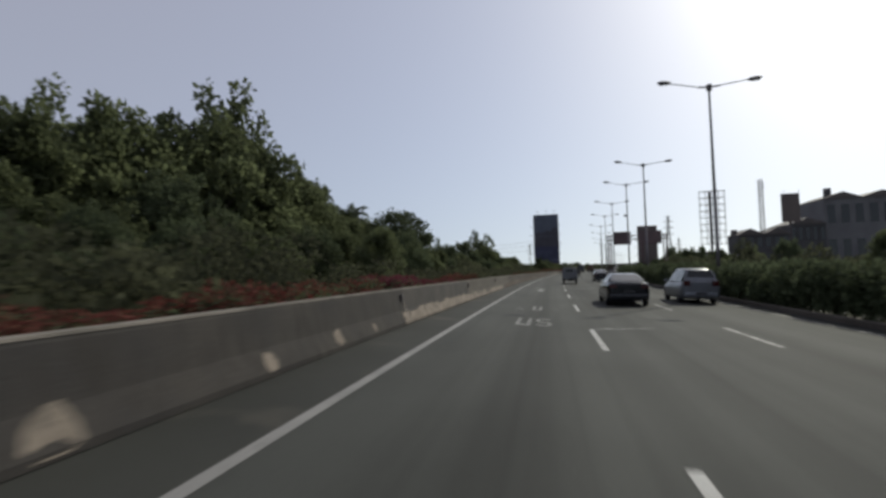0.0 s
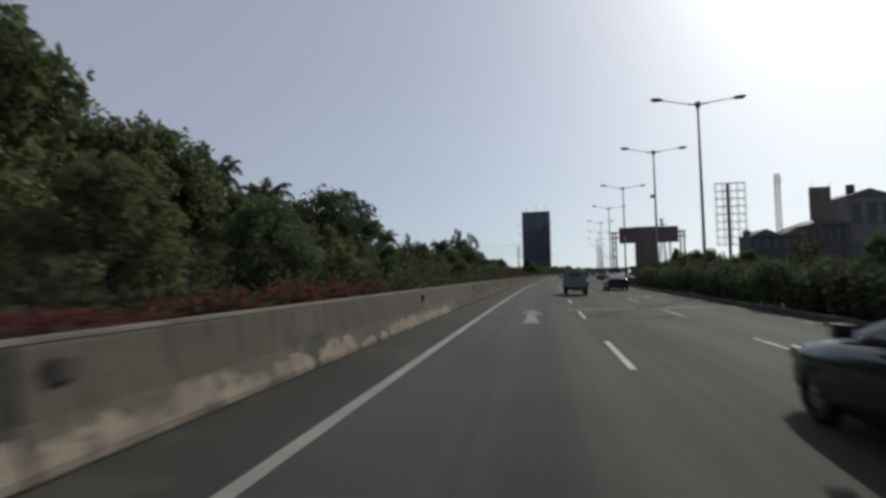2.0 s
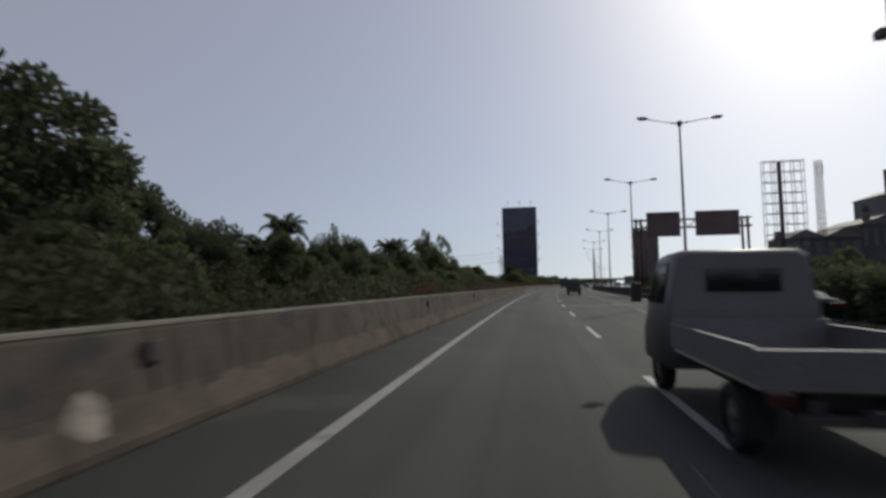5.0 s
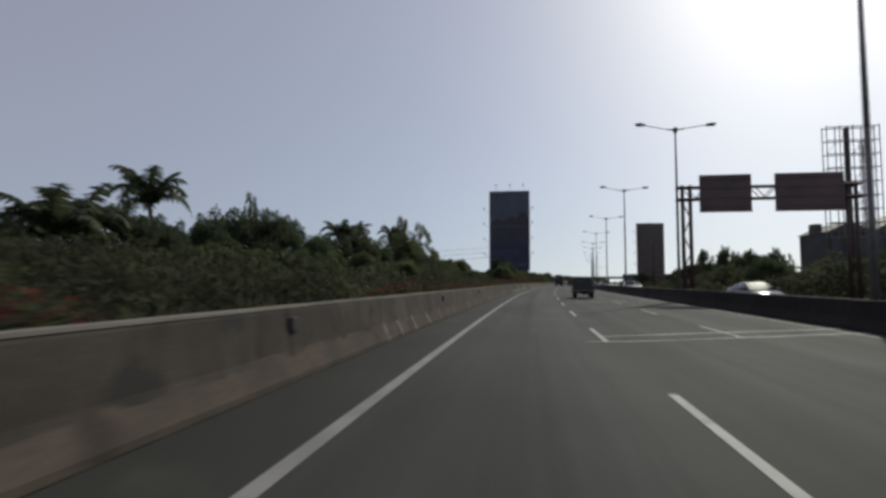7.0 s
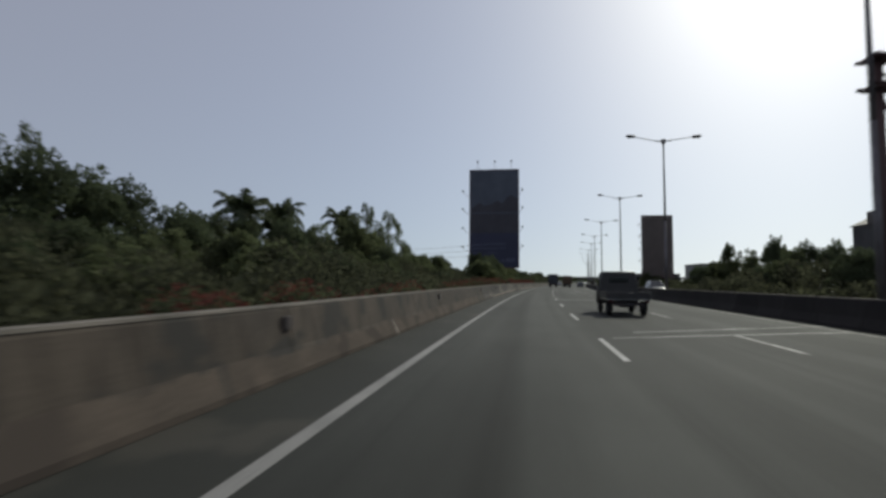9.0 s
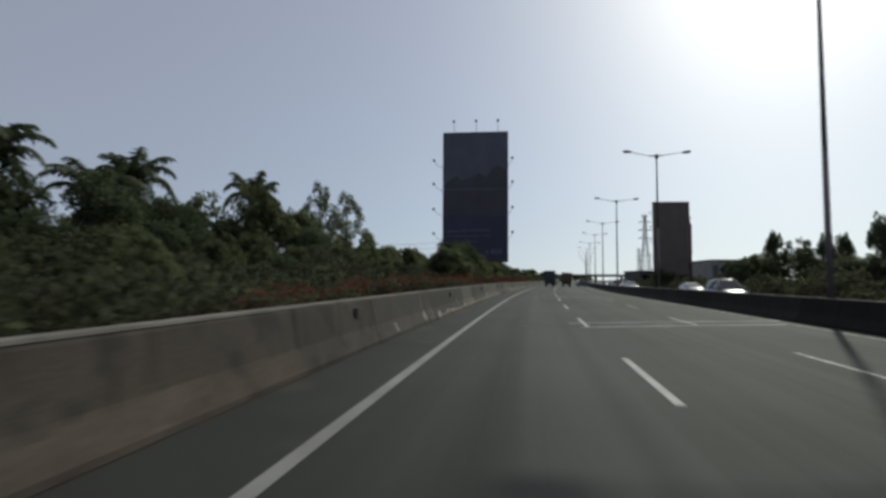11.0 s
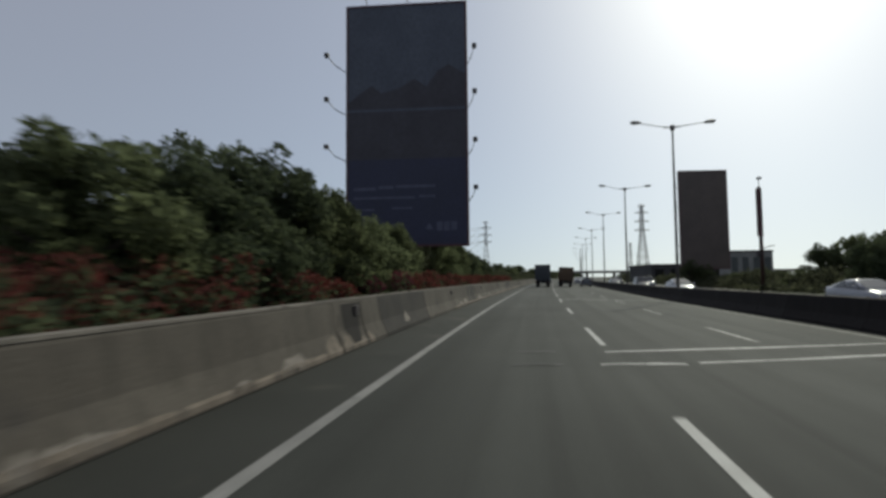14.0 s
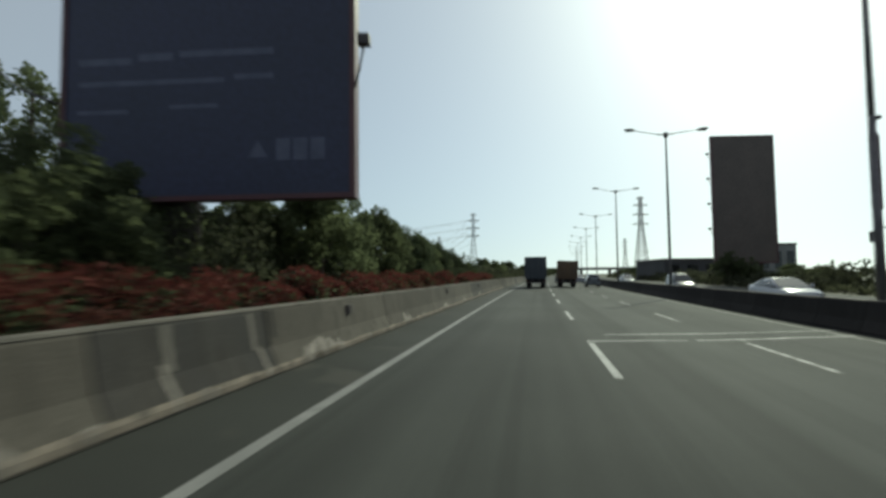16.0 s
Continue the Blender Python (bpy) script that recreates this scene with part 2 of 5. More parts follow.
def heading(y):
    """Degrees by which the road turns at y, counter-clockwise."""
    return -math.degrees(math.atan((axis(y + 0.5) - axis(y - 0.5))))


ST = (0, 30, 65, 115, 160, 180, 205)
Z3 = (-0.2, -0.22, -0.22, -0.18, -0.08, -0.02, 0.0)
Z7 = (-0.33, -0.32, -0.24, -0.15, -0.1, -0.13, -0.2)
ZL = (0.15, 0.155, 0.12, -0.02, 0.13, 0.18, 0.12)
Z11 = (-0.5, -0.48, -0.26, -0.12, -0.13, -0.2, -0.33)


def level(lat, y):
    """Height of the ground at a distance lat to the right of the edge line."""
    z3, z7, z11 = (float(np.interp(y, ST, z)) for z in (Z3, Z7, Z11))
    zl = float(np.interp(y, ST, ZL))
    return float(np.interp(lat, (-2.5, 0, 3.53, 7.1, 10.9, 13, 26), (zl, 0, z3, z7, z11, z11, -0.3)))


def at(lat, y, h=0.0):
    return Vector((axis(y) + lat, y, level(lat, y) + h))


# ---- mesh helpers ----
def part(name, bm, mat, parent=None, label=""):
    me = bpy.data.meshes.new(name)
    bm.to_mesh(me)
    bm.free()
    me.materials.append(mat)
    ob = new(name, me)
    if parent:
        ob.parent = parent
    if label:
        ob["label"] = label
    return ob


def box(bm, x0, x1, y0, y1, z0, z1):
    v = [bm.verts.new(p) for p in ((x0, y0, z0), (x1, y0, z0), (x1, y1, z0), (x0, y1, z0), (x0, y0, z1), (x1, y0, z1), (x1, y1, z1), (x0, y1, z1))]
    for f in ((0, 3, 2, 1), (4, 5, 6, 7), (0, 1, 5, 4), (1, 2, 6, 5), (2, 3, 7, 6), (3, 0, 4, 7)):
        bm.faces.new([v[i] for i in f])
    return v


def boxes(*dims, bevel=0.0):
    bm = bmesh.new()
    for d in dims:
        box(bm, *d)
    if bevel:
        bmesh.ops.bevel(bm, geom=bm.edges[:], offset=bevel, segments=2, affect="EDGES", profile=0.7)
    return bm


def tube(bm, a, b, r0, r1=None, n=8, cap=True):
    """A tapered round bar from a to b."""
    a, b = Vector(a), Vector(b)
    r1 = r0 if r1 is None else r1
    q = (b - a).to_track_quat("Z", "Y").to_matrix()
    rings = []
    for p, r in ((a, r0), (b, r1)):
        rings.append([bm.verts.new(p + q @ Vector((r * math.cos(2 * math.pi * i / n), r * math.sin(2 * math.pi * i / n), 0))) for i in range(n)])
    for i in range(n):
        f = bm.faces.new((rings[0][i], rings[0][(i + 1) % n], rings[1][(i + 1) % n], rings[1][i]))
        f.smooth = True
    if cap:
        bm.faces.new(rings[0][::-1])
        bm.faces.new(rings[1])


def tubes(*bars, n=8):
    bm = bmesh.new()
    for b in bars:
        tube(bm, *b, n=n)
    return bm


def empty(name, m, label, category, group="", kind=""):
    ob = new(name)
    ob.matrix_world = m
    ob.empty_display_size = 0.2
    return tagged(ob, label, category, group, kind)


def strip(lats, ys, h, flip=False):
    """A sheet that follows the road."""
    bm = bmesh.new()
    uv = bm.loops.layers.uv.new("metres")
    rows = [[bm.verts.new(at(l, y, h)) for l in lats] for y in ys]
    for a, b in zip(rows, rows[1:]):
        for i in range(len(lats) - 1):
            f = bm.faces.new((a[i], a[i + 1], b[i + 1], b[i]))
            for loop, (l, y) in zip(f.loops, ((i, 0), (i + 1, 0), (i + 1, 1), (i, 1))):
                loop[uv].uv = (lats[l], loop.vert.co.y)
    return bm


# ---- ground and carriageways ----
FAR = [-400, -150] + list(range(-60, 330, 3)) + [340, 360, 390, 430, 480, 560, 700, 1000, 1800, 3500]
tagged(part("ground", strip([-3500, -900, -250, -80, -30, -10, -4, -2.5, 0, 3.53, 7.1, 10.9, 13, 18, 26, 45, 120, 400, 1000, 3500], FAR, -0.03), EARTH),
       "bare brown earth and grass beside the motorway", "ground", kind="structure")
tagged(part("road", strip([-0.1, 0, 1.8, 3.53, 5.3, 7.1, 9, 10.9, 11.5], [y for y in FAR if -160 < y < 1100], 0.0), ASPHALT),
       "worn grey asphalt carriageway with three lanes", "road", kind="structure")
tagged(part("road_shoulder", strip([-2.3, -1.2, -0.1], [y for y in FAR if -160 < y < 1100], 0.0), SHOULDER),
       "narrow dirty asphalt shoulder along the barrier", "road", kind="structure")
tagged(part("road_opposite", strip([13.0, 16.5, 20, 24.5], [y for y in FAR if -160 < y < 1100], 0.0), ASPHALT),
       "grey asphalt carriageway for the opposite traffic", "road", kind="structure")


def line(name, lat, width, ys, mat=PAINT):
    return part(name, strip([lat - width / 2, lat + width / 2], ys, 0.006), mat)


tagged(line("edge_line", 0.0, 0.15, [y for y in FAR if -60 <= y <= 430], PAINT_EDGE), "solid white edge line on asphalt", "road marking", kind="structure")
tagged(line("edge_line_right", 10.75, 0.12, [y for y in FAR if -60 <= y <= 430], PAINT_OLD), "solid white edge line along the median", "road marking", kind="structure")
DASH_COUNT = (0, 5, 10, 15, 19, 29)
DASH = (11.8, 60.8, 108.2, 157.3, 193.9, 285.0)
for i in range(-2, 30):
    y0 = float(np.interp(i, DASH_COUNT, DASH)) if i >= 0 else 11.8 + 9.8 * i
    for lat in (3.57, 7.25):
        s = y0 + (0 if lat < 4 else 1.3)
        tagged(line("lane_dash", lat, 0.13, [s, s + 1.2, s + 2.4, s + 3.62], PAINT if lat < 4 else PAINT_OLD), "white painted lane dash on asphalt", "road marking", "lane dashes")


# ---- roadside barrier of precast units ----
def prism(profile, length, y0=0.0):
    """A closed profile in x and z, drawn out along y."""
    bm = bmesh.new()
    a = [bm.verts.new((x, y0, z)) for x, z in profile]
    b = [bm.verts.new((x, y0 + length, z)) for x, z in profile]
    n = len(profile)
    for i in range(n):
        bm.faces.new((a[i], b[i], b[(i + 1) % n], a[(i + 1) % n]))
    bm.faces.new(a)
    bm.faces.new(b[::-1])
    bmesh.ops.recalc_face_normals(bm, faces=bm.faces[:])
    return bm


def mesh_of(name, bm, mat):
    me = bpy.data.meshes.new(name)
    bm.to_mesh(me)
    bm.free()
    me.materials.append(mat)
    return me


JERSEY = ((0.34, 0), (0.34, 0.08), (0.325, 0.11), (0.2, 0.38), (0.11, 0.88), (0.09, 0.92), (-0.09, 0.92), (-0.11, 0.88), (-0.2, 0.38), (-0.325, 0.11), (-0.34, 0.08), (-0.34, 0))
CAP = ((0.105, 0.92), (0.1, 0.95), (-0.1, 0.95), (-0.105, 0.92))
UNIT = 2.4
barrier = empty("roadside_barrier", pose(0, 0, 0), "stained grey precast concrete barrier with flaking white paint along its foot", "barrier", kind="structure")
BAR = -1.57                          # the barrier's middle, from the edge line
# median unit, its shaded face painted near-black
SHADED_UNIT = mesh_of("barrier_unit", prism(JERSEY, UNIT - 0.025), CONCRETE_SHADE_STAIN)
ME_CAP = mesh_of("coping", prism(CAP, UNIT - 0.01), COPING)


def bar(x, y, z):
    """A point on the barrier: x from its middle line, z above its foot."""
    return Vector((axis(y) + BAR + x, y, level(BAR, y) - 0.01 + z))


def run(profile, y0, y1):
    """A closed profile drawn along the barrier from y0 to y1, which follows the road."""
    n = max(1, round((y1 - y0) / 2.0))
    bm = bmesh.new()
    rings = [[bm.verts.new(bar(x, y0 + (y1 - y0) * k / n, z)) for x, z in profile] for k in range(n + 1)]
    m = len(profile)
    for a, b in zip(rings, rings[1:]):
        for i in range(m):
            bm.faces.new((a[i], b[i], b[(i + 1) % m], a[(i + 1) % m]))
    bm.faces.new(rings[0])
    bm.faces.new(rings[-1][::-1])
    bmesh.ops.recalc_face_normals(bm, faces=bm.faces[:])
    return bm


def slope(z):
    """x of the barrier's face towards the road at height z."""
    return float(np.interp(z, (0.08, 0.11, 0.38, 0.88), (0.34, 0.325, 0.2, 0.11)))


def foot_paint(y0, y1, lo, hi, seed, mat, name="whitewashed_foot"):
    """Flaking paint on the sloping foot, with a ragged upper edge and torn ends."""
    q = random.Random(seed)
    bm = bmesh.new()
    n = max(5, int((y1 - y0) / 0.07))
    h = (lo + hi) / 2
    cols = []
    for k in range(n + 1):
        y = y0 + (y1 - y0) * k / n
        h = min(hi, max(lo, h + q.uniform(-0.5, 0.5) * (hi - lo)))
        e = min(1.0, 0.35 + 0.3 * min(k, n - k)) if y1 - y0 < 3 else 1.0
        d = q.uniform(-0.03, 0.03) if 0 < k < n else 0.0
        t = max(0.12, h * e)
        cols.append([bm.verts.new(bar(slope(z) + 0.005, y + d, z)) for z in (0.02, 0.085, 0.112, (t + 0.112) / 2, t)])
    for a, c in zip(cols, cols[1:]):
        for k in range(4):
            bm.faces.new((a[k], c[k], c[k + 1], a[k + 1]))
    return part(name, bm, mat, barrier)


def joint_strip(y, top=0.46, w=0.045, mat=CHIP, name="joint_strip"):
    """A mortar strip over a joint in the foot, leaning as the foot does."""
    bm = bmesh.new()
    zs = (0.03, 0.09, 0.115, 0.25, 0.385, top)
    rows_ = [[bm.verts.new(bar(slope(z) + 0.012, y + d + 0.1 * (0.4 - z), z)) for d in (-w, -w * 0.3, w * 0.4, w)] for z in zs]
    for a, c in zip(rows_, rows_[1:]):
        for k in range(3):
            bm.faces.new((a[k], a[k + 1], c[k + 1], c[k]))
    return part(name, bm, mat, barrier)


def face_strip(y, w, mat, z0=0.4, z1=0.89, name="joint_strip"):
    """A narrow upright band on the barrier's steep face, a little uneven in width."""
    q = random.Random(int(y * 10))
    bm = bmesh.new()
    zs = [z0 + (z1 - z0) * k / 5 for k in range(6)]
    rows_ = [[bm.verts.new(bar(slope(z) + 0.006, y + d * w * q.uniform(0.7, 1.1), z)) for d in (-1, 1)] for z in zs]
    for a, c in zip(rows_, rows_[1:]):
        bm.faces.new((a[0], a[1], c[1], c[0]))
    return part(name, bm, mat, barrier)


JOINTS = [-16, -4, 5, 12.4, 24.2, 35.0, 46.7, 57.9, 69.2, 80.6, 92.0, 96.1, 100.4, 103.6, 115.1, 126.6, 138.0, 141.5, 146.0, 152.7, 154.7, 158.1, 159.7, 161.4, 164.5, 173.4, 176.1, 180.9, 190.8, 193.7]
JOINTS += [193.7 + 5.7 * k for k in range(1, 26)]
for k, (y0, y1) in enumerate(zip(JOINTS, JOINTS[1:])):
    mid = (y0 + y1) / 2
    dark = mid < 34 or 141.5 < mid < 154.7 or 158.1 < mid < 164.5 or 176.1 < mid < 180.9 or 190.8 < mid < 193.7 or mid > 200 and k % 4 == 1
    part("barrier_unit", run(JERSEY, y0, y1 - 0.03), CONCRETE_DARK if dark else CONCRETE if mid < 57 or mid > 141 else CONCRETE_BROWN, barrier)
    part("coping", run(CAP, y0, y1 - 0.012), COPING, barrier)
bm = boxes((0.1, 0.2, -0.09, 0.09, 0.62, 0.8), bevel=0.012)
ME_REFLECTOR = mesh_of("reflector", bm, DARK_STEEL)
rng = random.Random(4)


def child(name, me, m, parent):
    ob = new(name, me)
    ob.matrix_world = m
    ob.parent = parent
    return ob


for y in (12.2, 24.0, 35.35, 46.9, 58.1, 69.2, 80.6, 92.1, 103.6, 115.0, 126.5, 140.5, 151.4, 163.1, 174.5, 186.1, 196.9, 208.5, 220.0):
    child("reflector", ME_REFLECTOR, Matrix.Translation(bar(0, y, 0)) @ pose(0, 0, 0, 0, 0, heading(y)), barrier)
# whitewash: a high band, then a torn one, then scattered chips and a thin line along the foot
foot_paint(23.8, 34.95, 0.3, 0.4, 1, WHITEWASH)
foot_paint(35.05, 38.0, 0.2, 0.36, 2, WHITEWASH)
for y0, y1, lo, hi in ((38.1, 39.2, 0.14, 0.3), (39.4, 41.0, 0.15, 0.34), (41.15, 42.0, 0.13, 0.26), (42.3, 42.8, 0.14, 0.2), (148.0, 148.7, 0.14, 0.27), (149.6, 151.6, 0.13, 0.22), (154.2, 154.8, 0.14, 0.24), (156.2, 157.3, 0.14, 0.34), (157.7, 158.2, 0.16, 0.34),
                       (162.0, 163.0, 0.14, 0.26), (164.5, 165.3, 0.16, 0.38), (165.7, 167.3, 0.13, 0.2), (167.5, 168.6, 0.15, 0.28), (170.0, 170.5, 0.13, 0.2), (171.2, 172.0, 0.15, 0.25), (172.7, 173.35, 0.2, 0.36), (173.45, 174.1, 0.26, 0.42), (174.15, 174.7, 0.2, 0.4), (174.82, 175.15, 0.2, 0.34),
                       (187.6, 188.6, 0.13, 0.26), (188.8, 190.0, 0.16, 0.32), (190.2, 191.0, 0.13, 0.28), (191.9, 192.3, 0.13, 0.2), (194.4, 196.2, 0.15, 0.36), (197.2, 198.0, 0.13, 0.24), (200.7, 201.6, 0.15, 0.38), (203.0, 203.6, 0.15, 0.34), (206.5, 208.0, 0.13, 0.26), (212.4, 213.2, 0.16, 0.36), (219.0, 220.2, 0.14, 0.3)):
    foot_paint(y0, y1, lo, hi, int(y0 * 10), CHIP if y0 > 60 and not 172 < y0 < 176 else WHITEWASH)
foot_paint(43.0, 50.4, 0.24, 0.33, 3, WHITEWASH)
foot_paint(148.8, 172.9, 0.118, 0.145, 4, WHITEWASH)
foot_paint(186.0, 240.0, 0.118, 0.14, 5, WHITEWASH)
for k in range(7):                                   # dust clings to the bare foot
    foot_paint(52.0 + 12.3 * k, 64.2 + 12.3 * k, 0.3, 0.39, 20 + k, DUST, "dust_band")
for y, top in ((24.2, 0.7), (96.1, 0.42), (97.2, 0.36), (98.6, 0.4), (100.4, 0.44), (120.1, 0.3), (146.8, 0.4), (147.2, 0.4), (152.7, 0.5), (158.1, 0.46), (159.7, 0.42), (161.4, 0.5), (163.2, 0.46), (186.8, 0.42), (191.6, 0.5), (193.4, 0.42)):
    joint_strip(y, top)
for y, w in ((146.0, 0.05), (146.8, 0.035), (147.2, 0.035), (159.7, 0.04), (161.4, 0.04), (191.7, 0.06), (193.3, 0.05)):
    face_strip(y, w, COPING)
for y, top in ((173.4, 0.4), (174.78, 0.42)):
    joint_strip(y, top, 0.022, SOOT, "joint_gap")
face_strip(173.58, 0.025, SOOT, 0.45, 0.68, "joint_gap")
face_strip(193.85, 0.05, CONCRETE_SHADE_STAIN, 0.5, 0.9, "joint_gap")
# dark mortar and a soot stain at open joints
for y in (35.0, 154.7, 164.5, 174.8, 180.9, 193.7):
    bm = bmesh.new()
    rows_ = [[bm.verts.new(bar(slope(z) + 0.006, y + d, z)) for d in (-0.045, 0.02)] for z in (0.4, 0.6, 0.9)]
    for a, c in zip(rows_, rows_[1:]):
        bm.faces.new((a[0], a[1], c[1], c[0]))
    part("joint_gap", bm, SOOT, barrier)
bm = bmesh.new()
q = random.Random(3)
rows_ = [[bm.verts.new(bar(slope(z) + 0.006, 174.2 + d * w + q.uniform(-0.05, 0.05), z)) for d in (-0.45, -0.15, 0.15, 0.45)] for z, w in ((0.12, 0.5), (0.25, 0.6), (0.4, 0.9), (0.6, 1.1), (0.86, 1.0))]
for a, c in zip(rows_, rows_[1:]):
    for k in range(3):
        bm.faces.new((a[k], a[k + 1], c[k + 1], c[k]))
part("soot_stain", bm, CONCRETE_SHADE_STAIN, barrier)
# single blots of white paint
for y, h, w in ((14.2, 0.22, 0.26), (17.3, 0.2, 0.16), (19.6, 0.22, 0.17), (21.5, 0.2, 0.1), (65.5, 0.34, 0.2), (68.5, 0.34, 0.18), (142.9, 0.2, 0.12), (146.1, 0.19, 0.24), (178.2, 0.24, 0.28)):
    bm = bmesh.new()
    ring = []
    n = 4 if y == 178.2 else 11                     # one blot is a square of paint standing on its corner
    for k in range(n):
        a = 2 * math.pi * k / n
        r = w * (rng.uniform(0.7, 1.15) if n > 4 else 0.95)
        z = max(0.03, h + r * math.sin(a) * (1.0 if n > 4 else 0.9))
        ring.append(bm.verts.new(bar(slope(z) + 0.006, y + r * math.cos(a), z)))
    mid = bm.verts.new(bar(slope(h) + 0.01, y, h))
    for k in range(n):
        bm.faces.new((mid, ring[k], ring[(k + 1) % n]))
    part("paint_blot", bm, CHIP if y > 60 and y != 146.1 else WHITEWASH, barrier)

median = empty("median_barrier", pose(0, 0, 0), "weathered concrete barrier along the median, coloured dark as in shade", "barrier", kind="structure")
ME_KERB = mesh_of("kerb_stone", prism(((-0.1, 0), (-0.1, 0.17), (-0.07, 0.2), (0.1, 0.2), (0.1, 0)), UNIT - 0.02), CONCRETE)
for i in range(-6, 190):
    y = i * UNIT
    m = pose(axis(y) + 11.75, y, level(11.5, y) - 0.01, 0, 0, heading(y + UNIT / 2))
    if y < 88:
        child("kerb_stone", ME_KERB, m @ pose(-0.25, 0, 0), median)
    else:
        child("barrier_unit", SHADED_UNIT, m, median)
        if y < 240:
            child("coping", ME_CAP, m, median)


# ---- marks on the carriageway ----
def flat(name, pts, mat, label="", h=0.008, parent=None):
    """A painted polygon on the road, from points (lat, y)."""
    bm = bmesh.new()
    f = bm.faces.new([bm.verts.new(at(l, y, h)) for l, y in pts])
    if f.normal.z < 0:
        f.normal_flip()
    bmesh.ops.triangulate(bm, faces=bm.faces[:])
    return part(name, bm, mat, parent, label)


for l, y, way, side in ((9.05, 67.6, -1, "median"), (8.35, 94.2, 1, "middle lane")):
    side_arrow = empty("lane_arrow", pose(0, 0, 0), f"small white painted arrow that points to the {side}", "road marking")
    flat("arrow_head", ((l, y), (l + 0.42 * way, y - 0.7), (l + 0.34 * way, y), (l + 0.42 * way, y + 0.8)), PAINT, parent=side_arrow)
    flat("arrow_shaft", ((l + 0.34 * way, y - 0.16), (l + 1.0 * way, y - 0.1), (l + 1.0 * way, y + 0.12), (l + 0.34 * way, y + 0.2)), PAINT, parent=side_arrow)
arrow = empty("lane_arrow", pose(0, 0, 0), "worn white painted straight-ahead arrow on the nearside lane", "road marking")
flat("arrow_head", ((1.7, 53.75), (1.58, 53.75), (1.2, 51.4), (1.5, 51.75), (1.8, 51.75), (2.14, 51.45)), PAINT_WORN, parent=arrow)
flat("arrow_shaft", ((1.5, 51.75), (1.5, 49.9), (1.5, 48.5), (1.43, 48.4), (1.43, 48.1), (1.97, 48.15), (1.97, 48.45), (1.87, 49.9), (1.8, 51.75)), PAINT_WORN, parent=arrow)


def letter_u(name, l0, l1, y0, y1, parent, mat, s=0.12):
    u = empty_part(name, parent)
    flat("stroke", ((l0, y1), (l0, y0), (l0 + s, y0), (l0 + s, y1)), mat, parent=u)
    flat("stroke", ((l1 - s, y1), (l1 - s, y0), (l1, y0), (l1, y1)), mat, parent=u)
    flat("stroke", ((l0 + s, y0 + 0.36), (l0 + s, y0), (l1 - s, y0), (l1 - s, y0 + 0.36)), mat, parent=u)


def empty_part(name, parent):
    ob = new(name)
    ob.parent = parent
    return ob


word = empty("lane_lettering", pose(0, 0.35, 0), "worn white painted letters on the nearside lane", "road marking")
letter_u("letter", 1.48, 1.92, 25.1, 27.2, word, PAINT_WORN)
s_ = empty_part("letter", word)
bm = bmesh.new()
bend = [(2.28 + 0.19 * math.cos(radians(d)), 26.6 + 0.52 * math.sin(radians(d))) for d in range(20, 271, 25)] + [(2.28 + 0.19 * math.cos(radians(d)), 25.66 + 0.48 * math.sin(radians(d))) for d in range(90, -161, -25)]
edges = []
for k, (l, y) in enumerate(bend):
    (l0, y0), (l1, y1) = bend[max(0, k - 1)], bend[min(len(bend) - 1, k + 1)]
    d = Vector(((l1 - l0), (y1 - y0) * 0.3, 0)).normalized()
    edges.append([bm.verts.new(at(l - s_w * d.y, y + s_w * d.x * 2.2, 0.008)) for s_w in (-0.06, 0.06)])
for a, c in zip(edges, edges[1:]):
    bm.faces.new((a[0], c[0], c[1], a[1]))
bmesh.ops.recalc_face_normals(bm, faces=bm.faces[:])
part("stroke", bm, PAINT_WORN, s_)
letter_u("letter", 1.78, 2.16, 30.6, 32.5, word, PAINT_WORN)
for a, b in ((1.12, 1.3), (1.44, 1.3)):
    flat("letter_stroke", ((a - 0.05, 30.4), (a + 0.06, 30.4), (b + 0.06, 31.4), (b - 0.05, 31.4)), PAINT_FAINT, parent=word)
flat("letter_stroke", ((2.5, 31.6), (2.6, 31.6), (2.84, 30.8), (2.72, 30.8)), PAINT_FAINT, parent=word)
